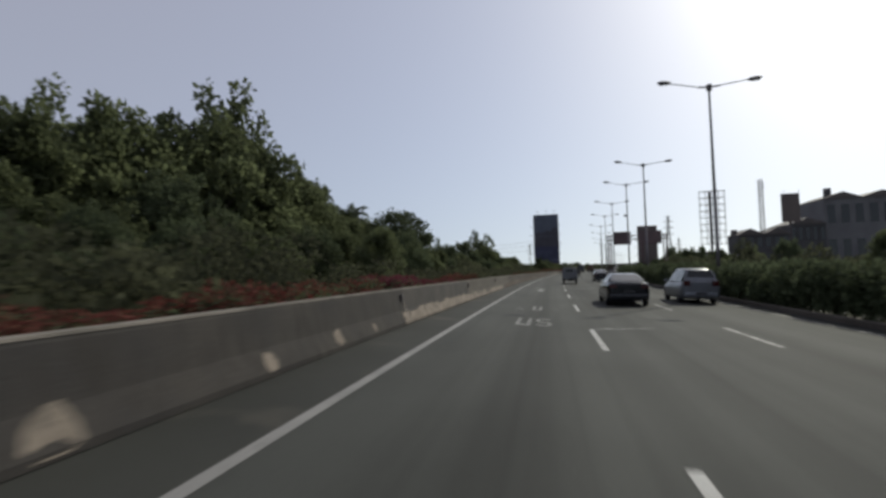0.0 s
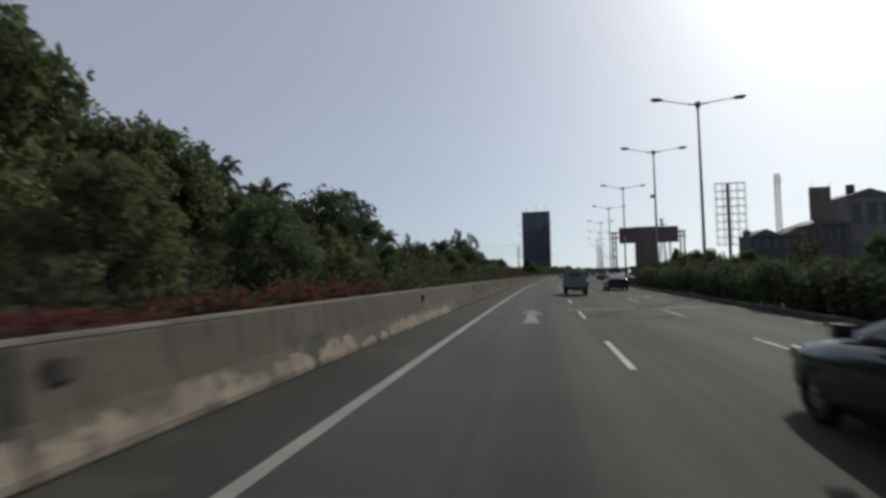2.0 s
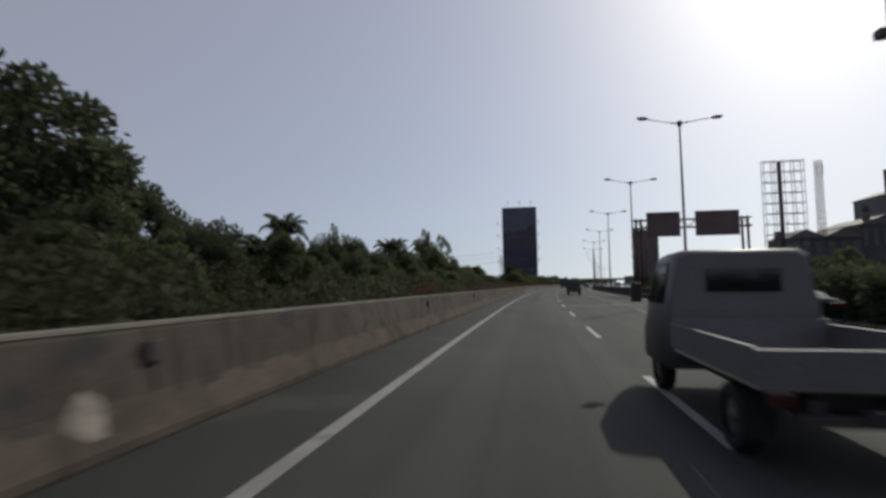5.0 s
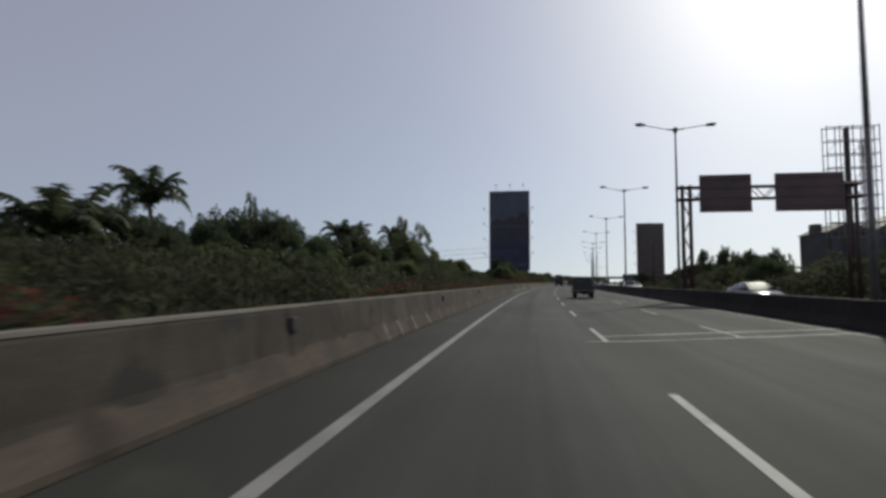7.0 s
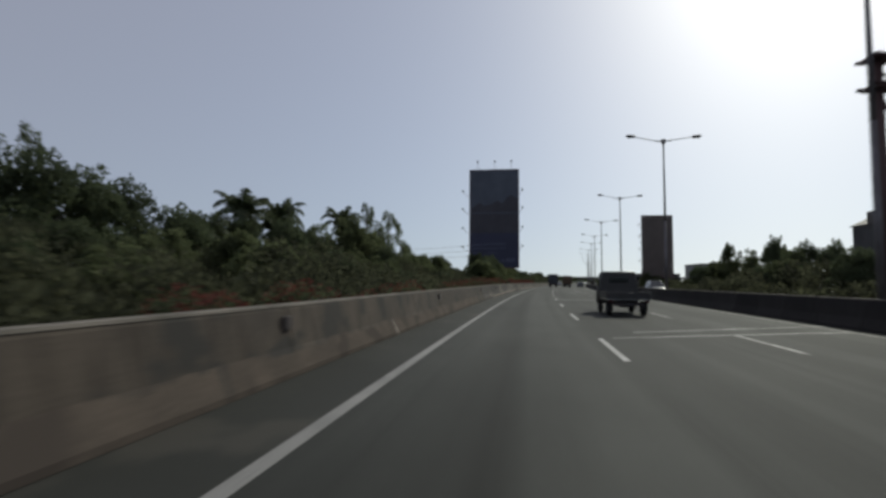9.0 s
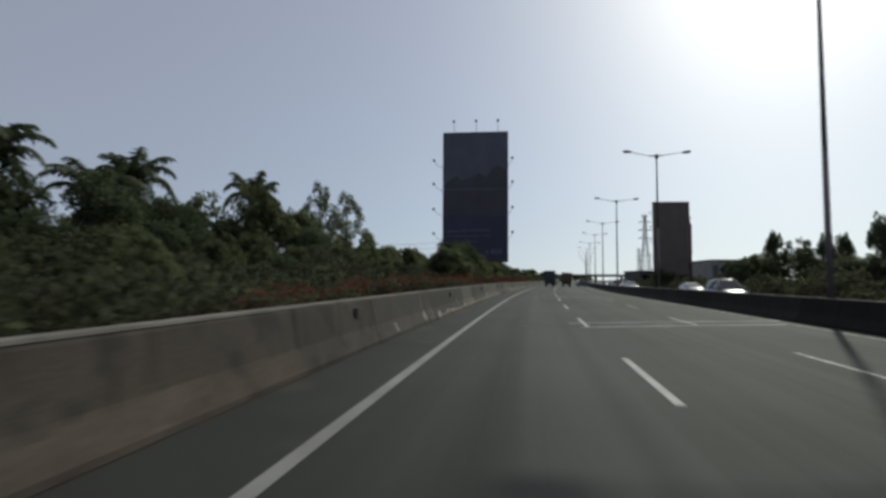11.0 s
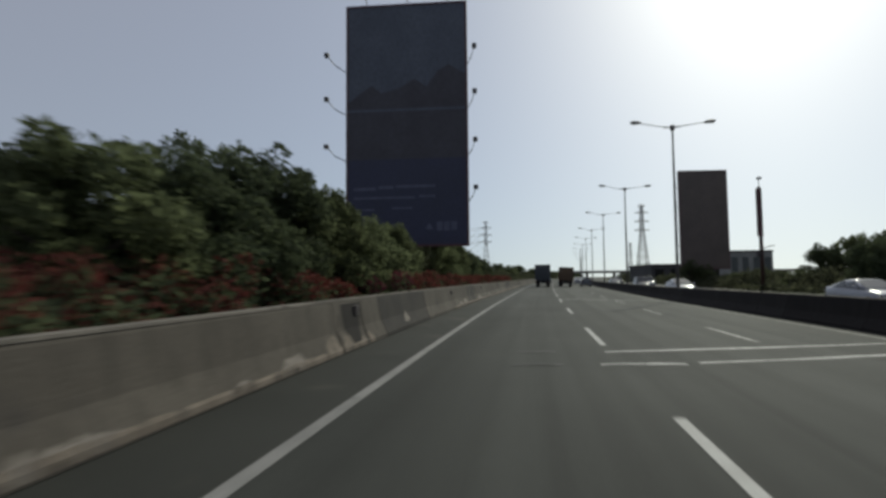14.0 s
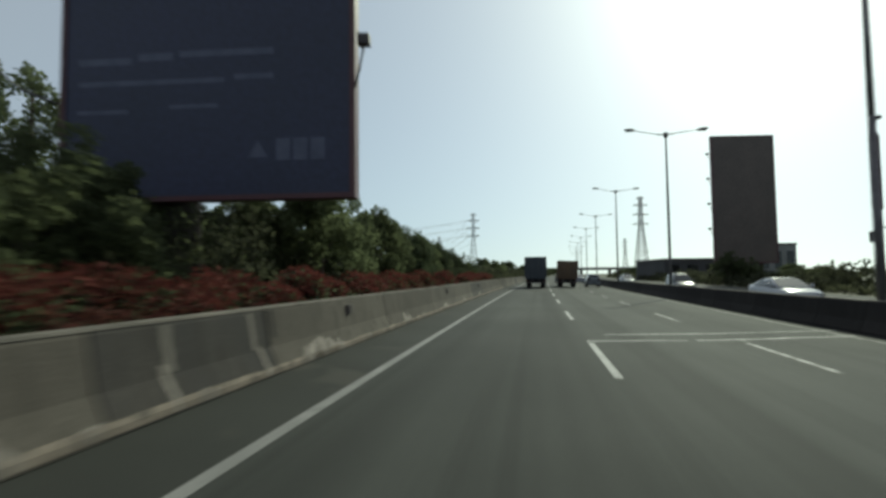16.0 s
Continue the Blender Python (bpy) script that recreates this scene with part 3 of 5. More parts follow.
for (l0, ya), (l1, yb), w in (((3.55, 25.25), (5.3, 25.75), 0.13), ((3.2, 55.2), (6.1, 56.2), 0.2), ((6.4, 56.25), (10.7, 57.9), 0.18), ((3.6, 99.9), (11.3, 103.1), 0.13), ((3.0, 98.3), (11.3, 101.8), 0.13), ((3.9, 121.7), (10.8, 124.0), 0.15), ((4.7, 123.2), (11.2, 126.1), 0.13),
                              ((3.3, 147.3), (10.5, 149.8), 0.15), ((3.1, 148.7), (11.1, 151.5), 0.14), ((3.45, 174.5), (10.2, 177.0), 0.16), ((3.2, 173.15), (4.65, 173.4), 0.15), ((4.9, 173.5), (10.4, 175.6), 0.15), ((3.5, 197.7), (5.9, 198.7), 0.13), ((6.15, 198.8), (11.0, 201.0), 0.13), ((4.05, 199.1), (11.4, 202.6), 0.12),
                              ((1.43, 148.3), (2.48, 148.5), 0.14), ((1.5, 146.9), (2.42, 147.1), 0.14), ((1.75, 172.95), (2.6, 173.05), 0.14), ((1.78, 174.4), (2.52, 174.45), 0.14)):
    n = 8
    w *= 1.1
    bm = bmesh.new()
    rows = [[bm.verts.new(at(l0 + (l1 - l0) * k / n, ya + (yb - ya) * k / n + d + 0.04 * rng.uniform(-1, 1), 0.009)) for d in (0, w)] for k in range(n + 1)]
    for a, b in zip(rows, rows[1:]):
        bm.faces.new((a[0], b[0], b[1], a[1]))
    tagged(part("cross_stripe", bm, PAINT_OLD if ya < 60 else PAINT if l0 > 2.5 else PAINT_FAINT), "thin pale stripe across the asphalt lanes", "road marking", "stripes across the lanes")


# ---- street lamps ----
def street_lamp():
    top = empty("street_lamp", pose(0, 0, 0), "tall grey steel street lamp with two arms in the median", "street lamp", "lamps along the median")
    part("pole", tubes(((0, 0, 0), (0, 0, 6.0), 0.115, 0.092), ((0, 0, 6.0), (0, 0, 12.2), 0.092, 0.06), n=10), STEEL, top)
    part("base_plate", boxes((-0.22, 0.22, -0.22, 0.22, 0, 0.25), bevel=0.02), DARK_STEEL, top)
    part("collar", tubes(((0, 0, 11.95), (0, 0, 12.3), 0.14, 0.18)), DARK_STEEL, top)
    for s in (-1, 1):
        part("arm", tubes(((0, 0, 12.15), (s * 0.6, 0, 12.22), 0.055), ((s * 0.6, 0, 12.22), (s * 2.3, 0, 12.52 - 0.1 * s), 0.032)), STEEL, top)
        bm = bmesh.new()
        bmesh.ops.create_uvsphere(bm, u_segments=12, v_segments=8, radius=1, matrix=Matrix.Translation((s * 2.5, 0, 12.55 - 0.12 * s)) @ Matrix.Rotation(-s * 0.1, 4, "Y") @ Matrix.Diagonal((0.42, 0.17, 0.12, 1)))
        head = part("lamp_head", bm, DARK_STEEL, top, "dark oval lamp head")
        part("lens", boxes((s * 2.5 - 0.25, s * 2.5 + 0.25, -0.1, 0.1, 12.44 - 0.12 * s, 12.475 - 0.12 * s)), GLASS, head)
    return top


lamp = street_lamp()
LAMPS = [(12.55, 43.4, 12.17), (12.76, 67.0, 12.3), (13.0, 81.3, 12.55), (13.62, 103.1, 12.8), (14.6, 125.2, 12.86), (16.04, 150.4, 12.74), (18.52, 177.5, 12.54), (20.45, 201.4, 12.14), (23.1, 223.9, 11.6), (27.05, 252.2, 12.05)]
LAMPS += [(axis(y) + 12.3, y, 11.9) for y in (279, 305, 332, 359, 386, 414, 442, 472)]
for i, (x, y, z) in enumerate(LAMPS):
    foot = level(11.8, y) + 0.02
    m = pose(x, y, foot, 0, 0, heading(y)) @ Matrix.Diagonal((1, 1, (z - foot) / 12.2, 1))
    if i:
        one = copy_thing(lamp, m)
        if y == 81.3:
            part("camera_box", boxes((-0.42, -0.12, -0.25, 0.1, 8.1, 8.35), bevel=0.03), DARK_STEEL, one, "small dark camera box on the pole")
    else:
        lamp_pose = m
lamp.matrix_world = lamp_pose


# ---- billboards ----
def flood_lamp(parent, p, side):
    """A floodlight on a bent arm, reaching out sideways or upwards and towards the road."""
    x, y, z = p
    dx, dz = {"l": (-1.2, 0.85), "r": (0.6, 0.85), "t": (0, 1.25)}[side]
    arm = part("lamp_arm", tubes(((x, y, z), (x + dx * 0.6, y - 0.8, z + dz * 0.35), 0.035), ((x + dx * 0.6, y - 0.8, z + dz * 0.35), (x + dx, y - 1.2, z + dz), 0.03), n=6), STEEL, parent)
    part("flood_lamp", boxes((x + dx - 0.16, x + dx + 0.16, y - 1.42, y - 1.12, z + dz - 0.13, z + dz + 0.17), bevel=0.04), DARK_STEEL, arm, "black floodlight")


bb = empty("billboard", pose(1.22, 200.8, -0.35), "huge portrait billboard with navy and grey advertisement over the trees", "billboard")
part("panel_back", boxes((-4.5, 4.5, 0.0, 0.5, 4.15, 22.35), bevel=0.03), DARK_STEEL, bb)
part("navy_print", boxes((-4.4, 4.4, -0.02, 0.0, 4.25, 10.6)), NAVY, bb)
part("dark_photo_print", boxes((-4.4, 4.4, -0.02, 0.0, 10.6, 15.0)), PHOTO, bb)
part("grey_print", boxes((-4.4, 4.4, -0.02, 0.0, 15.0, 22.25)), GREY, bb)
bm = bmesh.new()                                     # dark hills on the picture
ridge = [(-4.4, 14.9), (-3.4, 15.7), (-2.6, 16.2), (-1.9, 15.6), (-0.6, 15.9), (0.6, 16.6), (1.5, 16.0), (2.4, 17.2), (3.2, 17.6), (4.4, 16.8)]
low = [bm.verts.new((x, -0.026, 14.6)) for x, z in ridge]
top_v = [bm.verts.new((x, -0.026, z)) for x, z in ridge]
for k in range(len(ridge) - 1):
    bm.faces.new((low[k], low[k + 1], top_v[k + 1], top_v[k]))
part("picture_hill", bm, PHOTO, bb)
part("pale_stripe", boxes((-4.4, 4.4, -0.027, -0.021, 14.2, 14.4)), GREY, bb)
for x0, x1, z, w in ((-4.0, -2.3, 8.4, 0.22), (-2.1, -1.0, 8.5, 0.24), (-0.8, 2.1, 8.55, 0.2), (-4.0, 0.6, 7.72, 0.16), (0.9, 2.1, 7.8, 0.16), (-4.0, -2.4, 6.85, 0.12), (-1.1, 0.4, 6.95, 0.12)):
    part("text_bar", boxes((x0, x1, -0.026, -0.021, z - w / 2, z + w / 2)), BILLTEXT, bb)
bm = bmesh.new()
bm.faces.new([bm.verts.new(p) for p in ((1.35, -0.026, 5.35), (1.95, -0.026, 5.35), (1.65, -0.026, 5.85))])
part("emblem", bm, BILLTEXT, bb)
for k in range(3):
    part("emblem", boxes((2.2 + 0.52 * k, 2.62 + 0.52 * k, -0.026, -0.021, 5.25, 5.9)), BILLTEXT, bb)
for x0, x1, z0, z1 in ((-4.56, -4.4, 4.1, 22.4), (4.4, 4.56, 4.1, 22.4), (-4.4, 4.4, 4.1, 4.25), (-4.4, 4.4, 22.25, 22.4)):
    part("frame_bar", boxes((x0, x1, -0.06, 0.45, z0, z1)), MAROON, bb)
part("post", tubes(((-1.2, 0.9, 0), (-1.2, 0.9, 13.0), 0.55), n=14), DARK_STEEL, bb)
part("back_beam", boxes((-4.2, 4.2, 0.5, 0.8, 6.0, 6.3), (-4.2, 4.2, 0.5, 0.8, 13.0, 13.3), (-4.2, 4.2, 0.5, 0.8, 20.0, 20.3)), DARK_STEEL, bb)
for z in (7.1, 10.5, 14.0, 17.3):
    flood_lamp(bb, (-4.5, 0.1, z), "l")
    flood_lamp(bb, (4.5, 0.1, z + 0.2), "r")
for x in (-2.95, 0.14, 3.15):
    flood_lamp(bb, (x, 0.1, 22.35), "t")

bb = empty("billboard", pose(46.9, 259.9, -0.35, 0, 0, 2), "tall portrait billboard with a dull brown face", "billboard")
part("panel_back", boxes((-4.3, 4.3, 0.0, 0.5, 3.1, 21.1), bevel=0.03), DARK_STEEL, bb)
part("print", boxes((-4.2, 4.2, -0.02, 0.0, 3.2, 21.0)), BROWN, bb)
for x0, x1, z0, z1 in ((-4.36, -4.2, 3.0, 21.2), (4.2, 4.36, 3.0, 21.2), (-4.2, 4.2, 3.0, 3.2), (-4.2, 4.2, 21.0, 21.2)):
    part("frame_bar", boxes((x0, x1, -0.06, 0.45, z0, z1)), MAROON, bb)
for x in (-2.4, 2.4):
    part("post", tubes(((x, 0.8, 0), (x, 0.8, 19.0), 0.3), n=12), DARK_STEEL, bb)
for z in (7.0, 10.5, 14.0, 17.5):
    flood_lamp(bb, (-4.3, 0.1, z), "l")

bb = empty("billboard", pose(38.8, 225.6, -0.45), "slim maroon advertising column on one round post", "billboard")
part("post", tubes(((0, 0, 0), (0, 0, 12.2), 0.22, 0.17), n=12), RED_STEEL, bb)
part("panel", boxes((-0.3, 0.2, -0.2, 0.2, 6.4, 12.0), bevel=0.03), MAROON, bb)
part("lamp_arm", tubes(((0, 0, 5.0), (1.3, -0.3, 5.3), 0.05), ((0, 0, 12.2), (-0.3, -0.6, 13.0), 0.04)), STEEL, bb)
part("flood_lamp", boxes((-0.5, -0.1, -0.9, -0.5, 12.95, 13.2), bevel=0.04), DARK_STEEL, bb)
part("junction_box", boxes((-0.55, -0.2, -0.3, 0.3, 4.0, 4.8), bevel=0.03), DARK_STEEL, bb)

bb = empty("empty_billboard", pose(45.0, 155.0, -0.3), "bare steel billboard frame without a sheet, on one post", "billboard")
part("post", tubes(((-0.6, 0.3, 0), (-0.6, 0.3, 21.3), 0.32), n=12), DARK_STEEL, bb)
for k in range(9):
    z = 7.4 + 1.75 * k
    part("rail", boxes((-3.1, 3.1, -0.05, 0.05, z - 0.05, z + 0.05), (-3.1, 3.1, 0.9, 1.0, z - 0.05, z + 0.05)), STEEL, bb)
for k in range(5):
    x = -3.05 + 1.52 * k
    part("upright", boxes((x - 0.04, x + 0.04, -0.04, 0.04, 7.2, 21.6), (x - 0.04, x + 0.04, 0.9, 1.0, 7.2, 21.6)), STEEL, bb)
part("brace", tubes(*[((-3.05 + 1.52 * k, 0, 7.4 + 1.75 * j), (-3.05 + 1.52 * (k + 1), 0.95, 7.4 + 1.75 * (j + 1)), 0.03) for k in range(4) for j in range(k % 2, 8, 2)], n=5), STEEL, bb)

bb = empty("billboard", pose(65.9, 161.2, -0.25), "small dark billboard high on a single post", "billboard")
part("panel", boxes((-2.15, 2.15, 0, 0.5, 12.8, 20.4), bevel=0.03), BROWN, bb)
part("post", tubes(((0, 0.8, 0), (0, 0.8, 19.0), 0.3), n=10), DARK_STEEL, bb)
part("lamp_arm", tubes(((-1.8, 0, 20.4), (-1.8, -0.8, 21.2), 0.05), ((1.8, 0, 20.4), (1.8, -0.8, 21.2), 0.05)), STEEL, bb)


def lattice(bm, h, w0, w1, panels, r, x=0.0):
    """Four legs with cross braces."""
    def corner(k, z):
        w = (w0 + (w1 - w0) * z / h) / 2
        return Vector((x + (w if k in (1, 2) else -w), w if k > 1 else -w, z))
    for k in range(4):
        tube(bm, corner(k, 0), corner(k, h), r, n=5)
        for j in range(panels):
            a, b = h * j / panels, h * (j + 1) / panels
            tube(bm, corner(k, a), corner((k + 1) % 4, b), r * 0.6, n=4)
            tube(bm, corner((k + 1) % 4, a), corner(k, b), r * 0.6, n=4)
            tube(bm, corner(k, b), corner((k + 1) % 4, b), r * 0.6, n=4)


mast = empty("radio_mast", pose(71.4, 195.0, -0.3), "slim pale steel lattice mast behind the factory", "mast")
bm = bmesh.new()
lattice(bm, 29.8, 1.3, 1.1, 22, 0.06)
part("lattice", bm, STEEL, mast)
part("antenna", boxes((-0.7, -0.5, -0.7, -0.5, 26, 28.5), (0.5, 0.7, -0.7, -0.5, 26.5, 29)), WALL_PALE, mast)


def pylon(x, y, h, wide=1.0):
    top = empty("power_pylon", pose(x, y, -0.3), "far grey steel lattice power pylon", "pylon", "pylons along the power line")
    bm = bmesh.new()
    lattice(bm, h * 0.62, h * 0.17, h * 0.05, 6, h * 0.004)
    part("body", bm, STEEL, top)
    bm = bmesh.new()
    lattice(bm, h * 0.38, h * 0.05, h * 0.03, 6, h * 0.0035)
    bmesh.ops.translate(bm, vec=(0, 0, h * 0.62), verts=bm.verts[:])
    part("head", bm, STEEL, top)
    for z, w in ((0.66, 0.1 * wide), (0.78, 0.1 * wide), (0.9, 0.09 * wide), (0.99, 0.05 * wide)):
        part("cross_arm", tubes(((-h * w, 0, h * z), (h * w, 0, h * z), h * 0.005), ((-h * w, 0, h * z), (0, 0, h * (z + 0.03)), h * 0.003), ((h * w, 0, h * z), (0, 0, h * (z + 0.03)), h * 0.003), n=5), STEEL, top)
    return top


pylon(105.7, 491, 46.7)
pylon(7.0, 420, 30.0)
pylon(-82.3, 268, 24.4, 2.4)
pylon(190, 820, 44)
pylon(-20, 560, 30)
for z in (20.0, 23.6, 27.0):
    for s in (-2.6, 2.6):
        a, b, c0 = Vector((7 + s, 420, z)), Vector((-20 + s, 560, z)), Vector((-130 + s, 500, z + 2))
        for p, q in ((a, b), (a, c0)):
            bm = bmesh.new()
            pts = [p.lerp(q, k / 10) - Vector((0, 0, 4 * (1 - (k / 5 - 1) ** 2))) for k in range(11)]
            for u, v in zip(pts, pts[1:]):
                tube(bm, u, v, 0.05, n=3, cap=False)
            tagged(part("power_cable", bm, DARK_STEEL), "thin sagging power cable between far pylons", "cable", "cables of the power line")

# ---- sign gantry over the opposite carriageway ----
ga = empty("sign_gantry", pose(axis(124.3) + 0.15, 125.4, level(12, 124)), "steel sign gantry over the opposite carriageway, seen from behind", "gantry")
for x in (12.7, 13.25, 24.0, 24.6):
    part("post", tubes(((x, 0.25, 0), (x, 0.25, 8.75), 0.15, 0.13), n=12), RED_STEEL, ga)
for x0, x1, z in ((12.4, 13.6, 8.55), (12.4, 13.6, 7.6), (23.7, 24.9, 8.55), (23.7, 24.9, 7.6)):
    part("cross_bar", boxes((x0, x1, -0.1, 0.6, z - 0.06, z + 0.06)), RED_STEEL, ga)
part("post_brace", tubes(*[((12.7 if k % 2 else 13.25, 0.25, 1.2 + k * 1.25), (13.25 if k % 2 else 12.7, 0.25, 2.45 + k * 1.25), 0.05) for k in range(5)], n=6), RED_STEEL, ga)
for y in (-0.1, 0.6):
    for z in (7.65, 8.55):
        part("chord", tubes(((12.3, y, z), (24.9, y, z), 0.07)), RED_STEEL, ga)
for y in (-0.1, 0.6):
    for k in range(15):
        part("web_bar", tubes(((12.8 + 0.8 * k, y, 7.65 if k % 2 else 8.55), (13.6 + 0.8 * k, y, 8.55 if k % 2 else 7.65), 0.035), n=5), RED_STEEL, ga)
for x0, x1 in ((13.75, 17.35), (18.95, 23.55)):
    sg = part("sign", boxes((x0, x1, -0.32, -0.26, 6.7, 9.4), bevel=0.01), SIGN_BACK, ga, "plain sign board with a dull grey back")
    for z in (7.0, 7.7, 8.4, 9.1):
        part("sign_rib", boxes((x0 + 0.1, x1 - 0.1, -0.37, -0.321, z - 0.04, z + 0.04)), SIGN_BACK, sg)
    for k in range(3):
        x = x0 + (x1 - x0) * (k + 0.5) / 3
        part("sign_bracket", boxes((x - 0.04, x + 0.04, -0.258, -0.17, 6.9, 9.2)), RED_STEEL, sg)
    part("sign_rim", boxes((x0 - 0.02, x1 + 0.02, -0.38, -0.24, 6.6, 6.695)), RED_STEEL, sg)


# ---- plants ----
def leaf_mesh(name, blobs, count, size, mat, seed, shell=0.55, droop=0.0):
    """Small bent leaves scattered through overlapping blobs, each (x, y, z, rx, ry, rz)."""
    r = np.random.RandomState(seed)
    vol = np.array([b[3] * b[4] * b[5] for b in blobs]) ** (2 / 3)
    pick = r.choice(len(blobs), count, p=vol / vol.sum())
    B = np.array(blobs)[pick]
    d = r.normal(size=(count, 3))
    d /= np.linalg.norm(d, axis=1)[:, None]
    rad = shell + (1 - shell) * r.rand(count) ** 0.6
    rad *= 1 + 0.22 * np.sin(5 * d[:, 0] + 3 * B[:, 0]) * np.sin(5 * d[:, 2] + 2 * B[:, 1])
    p = B[:, :3] + d * rad[:, None] * B[:, 3:]
    u = r.normal(size=(count, 3)) + d * 0.8
    u[:, 2] -= droop
    u /= np.linalg.norm(u, axis=1)[:, None]
    w = np.cross(u, r.normal(size=(count, 3)))
    w /= np.linalg.norm(w, axis=1)[:, None]
    s = size * (0.6 + 0.8 * r.rand(count))[:, None]
    verts = np.stack([p, p + u * s * 0.55 + w * s * 0.32, p + u * s * 1.1, p + u * s * 0.55 - w * s * 0.32], 1).reshape(-1, 3)
    faces = np.arange(count * 4).reshape(-1, 4)
    me = bpy.data.meshes.new(name)
    me.from_pydata(verts.tolist(), [], faces.tolist())
    me.materials.append(mat)
    return me


def trunk_bm(h, r, limbs, seed, spread):
    q = random.Random(seed)
    bm = bmesh.new()
    p = Vector((0, 0, 0))
    n = 5
    for k in range(n):
        e = Vector((q.uniform(-0.12, 0.12) * h * 0.3, q.uniform(-0.12, 0.12) * h * 0.3, h * (k + 1) / n))
        tube(bm, p, e, r * (1 - 0.14 * k), r * (1 - 0.14 * (k + 1)), n=8, cap=False)
        p = e
    for k in range(limbs):
        a = 2 * math.pi * k / limbs + q.uniform(-0.4, 0.4)
        z = h * q.uniform(0.45, 0.95)
        s = Vector((0, 0, z))
        m = s + Vector((math.cos(a) * spread * 0.45, math.sin(a) * spread * 0.45, h * 0.22))
        e = s + Vector((math.cos(a) * spread, math.sin(a) * spread, h * 0.5))
        tube(bm, s, m, r * 0.45, r * 0.3, n=6, cap=False)
        tube(bm, m, e, r * 0.3, r * 0.08, n=5, cap=False)
    return bm


def broad_tree(seed, label, mat=LEAF, dome=False, leaves=11000):
    """8 m high, 7 m across."""
    q = random.Random(seed)
    top = empty("tree", pose(0, 0, 0), label, "tree", "trees behind the barrier")
    part("trunk", trunk_bm(3.6, 0.2, 7, seed, 2.2), BARK, top)
    blobs = []
    if dome:
        blobs = [(0, 0, 4.4, 3.1, 3.1, 3.2), (0.8, 0.5, 3.4, 2.9, 2.9, 2.6), (-0.9, -0.5, 3.6, 2.8, 2.8, 2.6)]
        for k in range(26):
            a, e = q.uniform(0, 6.28), q.uniform(-0.2, 1.45)
            blobs.append((3.0 * math.cos(a) * math.cos(e), 3.0 * math.sin(a) * math.cos(e), 4.3 + 3.2 * math.sin(e), 0.6, 0.6, 0.5))
    else:
        for k in range(22):
            a, rr, z = q.uniform(0, 6.28), 2.9 * q.random() ** 0.5, q.uniform(2.2, 7.0)
            f = 1.0 if z < 5 else 1 - (z - 5) * 0.32
            s = q.uniform(0.75, 1.35)
            blobs.append((rr * f * math.cos(a), rr * f * math.sin(a), z, s, s, s * 0.8))
        for k in range(14):
            a, z = q.uniform(0, 6.28), q.uniform(4.5, 7.7)
            f = 1 - (z - 4.5) * 0.2
            blobs.append((2.9 * f * math.cos(a), 2.9 * f * math.sin(a), z, 0.45, 0.45, 0.5))
    crown = new("crown", leaf_mesh("crown", blobs, leaves, 0.24, mat, seed, 0.5))
    crown.parent, crown["kind"] = top, "stuff"
    return top


def conifer(seed):
    """8 m high, feathery, pointed."""
    q = random.Random(seed)
    top = empty("tree", pose(0, 0, 0), "pointed feathery dark green tree behind the barrier", "tree", "trees behind the barrier")
    part("trunk", tubes(((0, 0, 0), (0, 0, 7.6), 0.14, 0.03)), BARK, top)
    blobs = [(0, 0, 7.6, 0.12, 0.12, 0.6), (0.05, 0, 7.0, 0.2, 0.2, 0.5), (0, 0.05, 6.4, 0.28, 0.28, 0.5), (0, 0, 4.5, 0.5, 0.5, 1.6), (0, 0, 2.5, 0.9, 0.9, 1.3)]
    for k in range(70):
        z = 1.2 + 6.2 * (k / 70)
        w = 0.08 + 2.7 * (1 - z / 8.0)
        a = q.uniform(0, 6.28)
        blobs.append((w * math.cos(a), w * math.sin(a), z + 0.45, 0.1 + 0.14 * w, 0.1 + 0.14 * w, 0.42))
    crown = new("crown", leaf_mesh("crown", blobs, 8000, 0.14, LEAF, seed, 0.2, -0.9))
    crown.parent, crown["kind"] = top, "stuff"
    return top


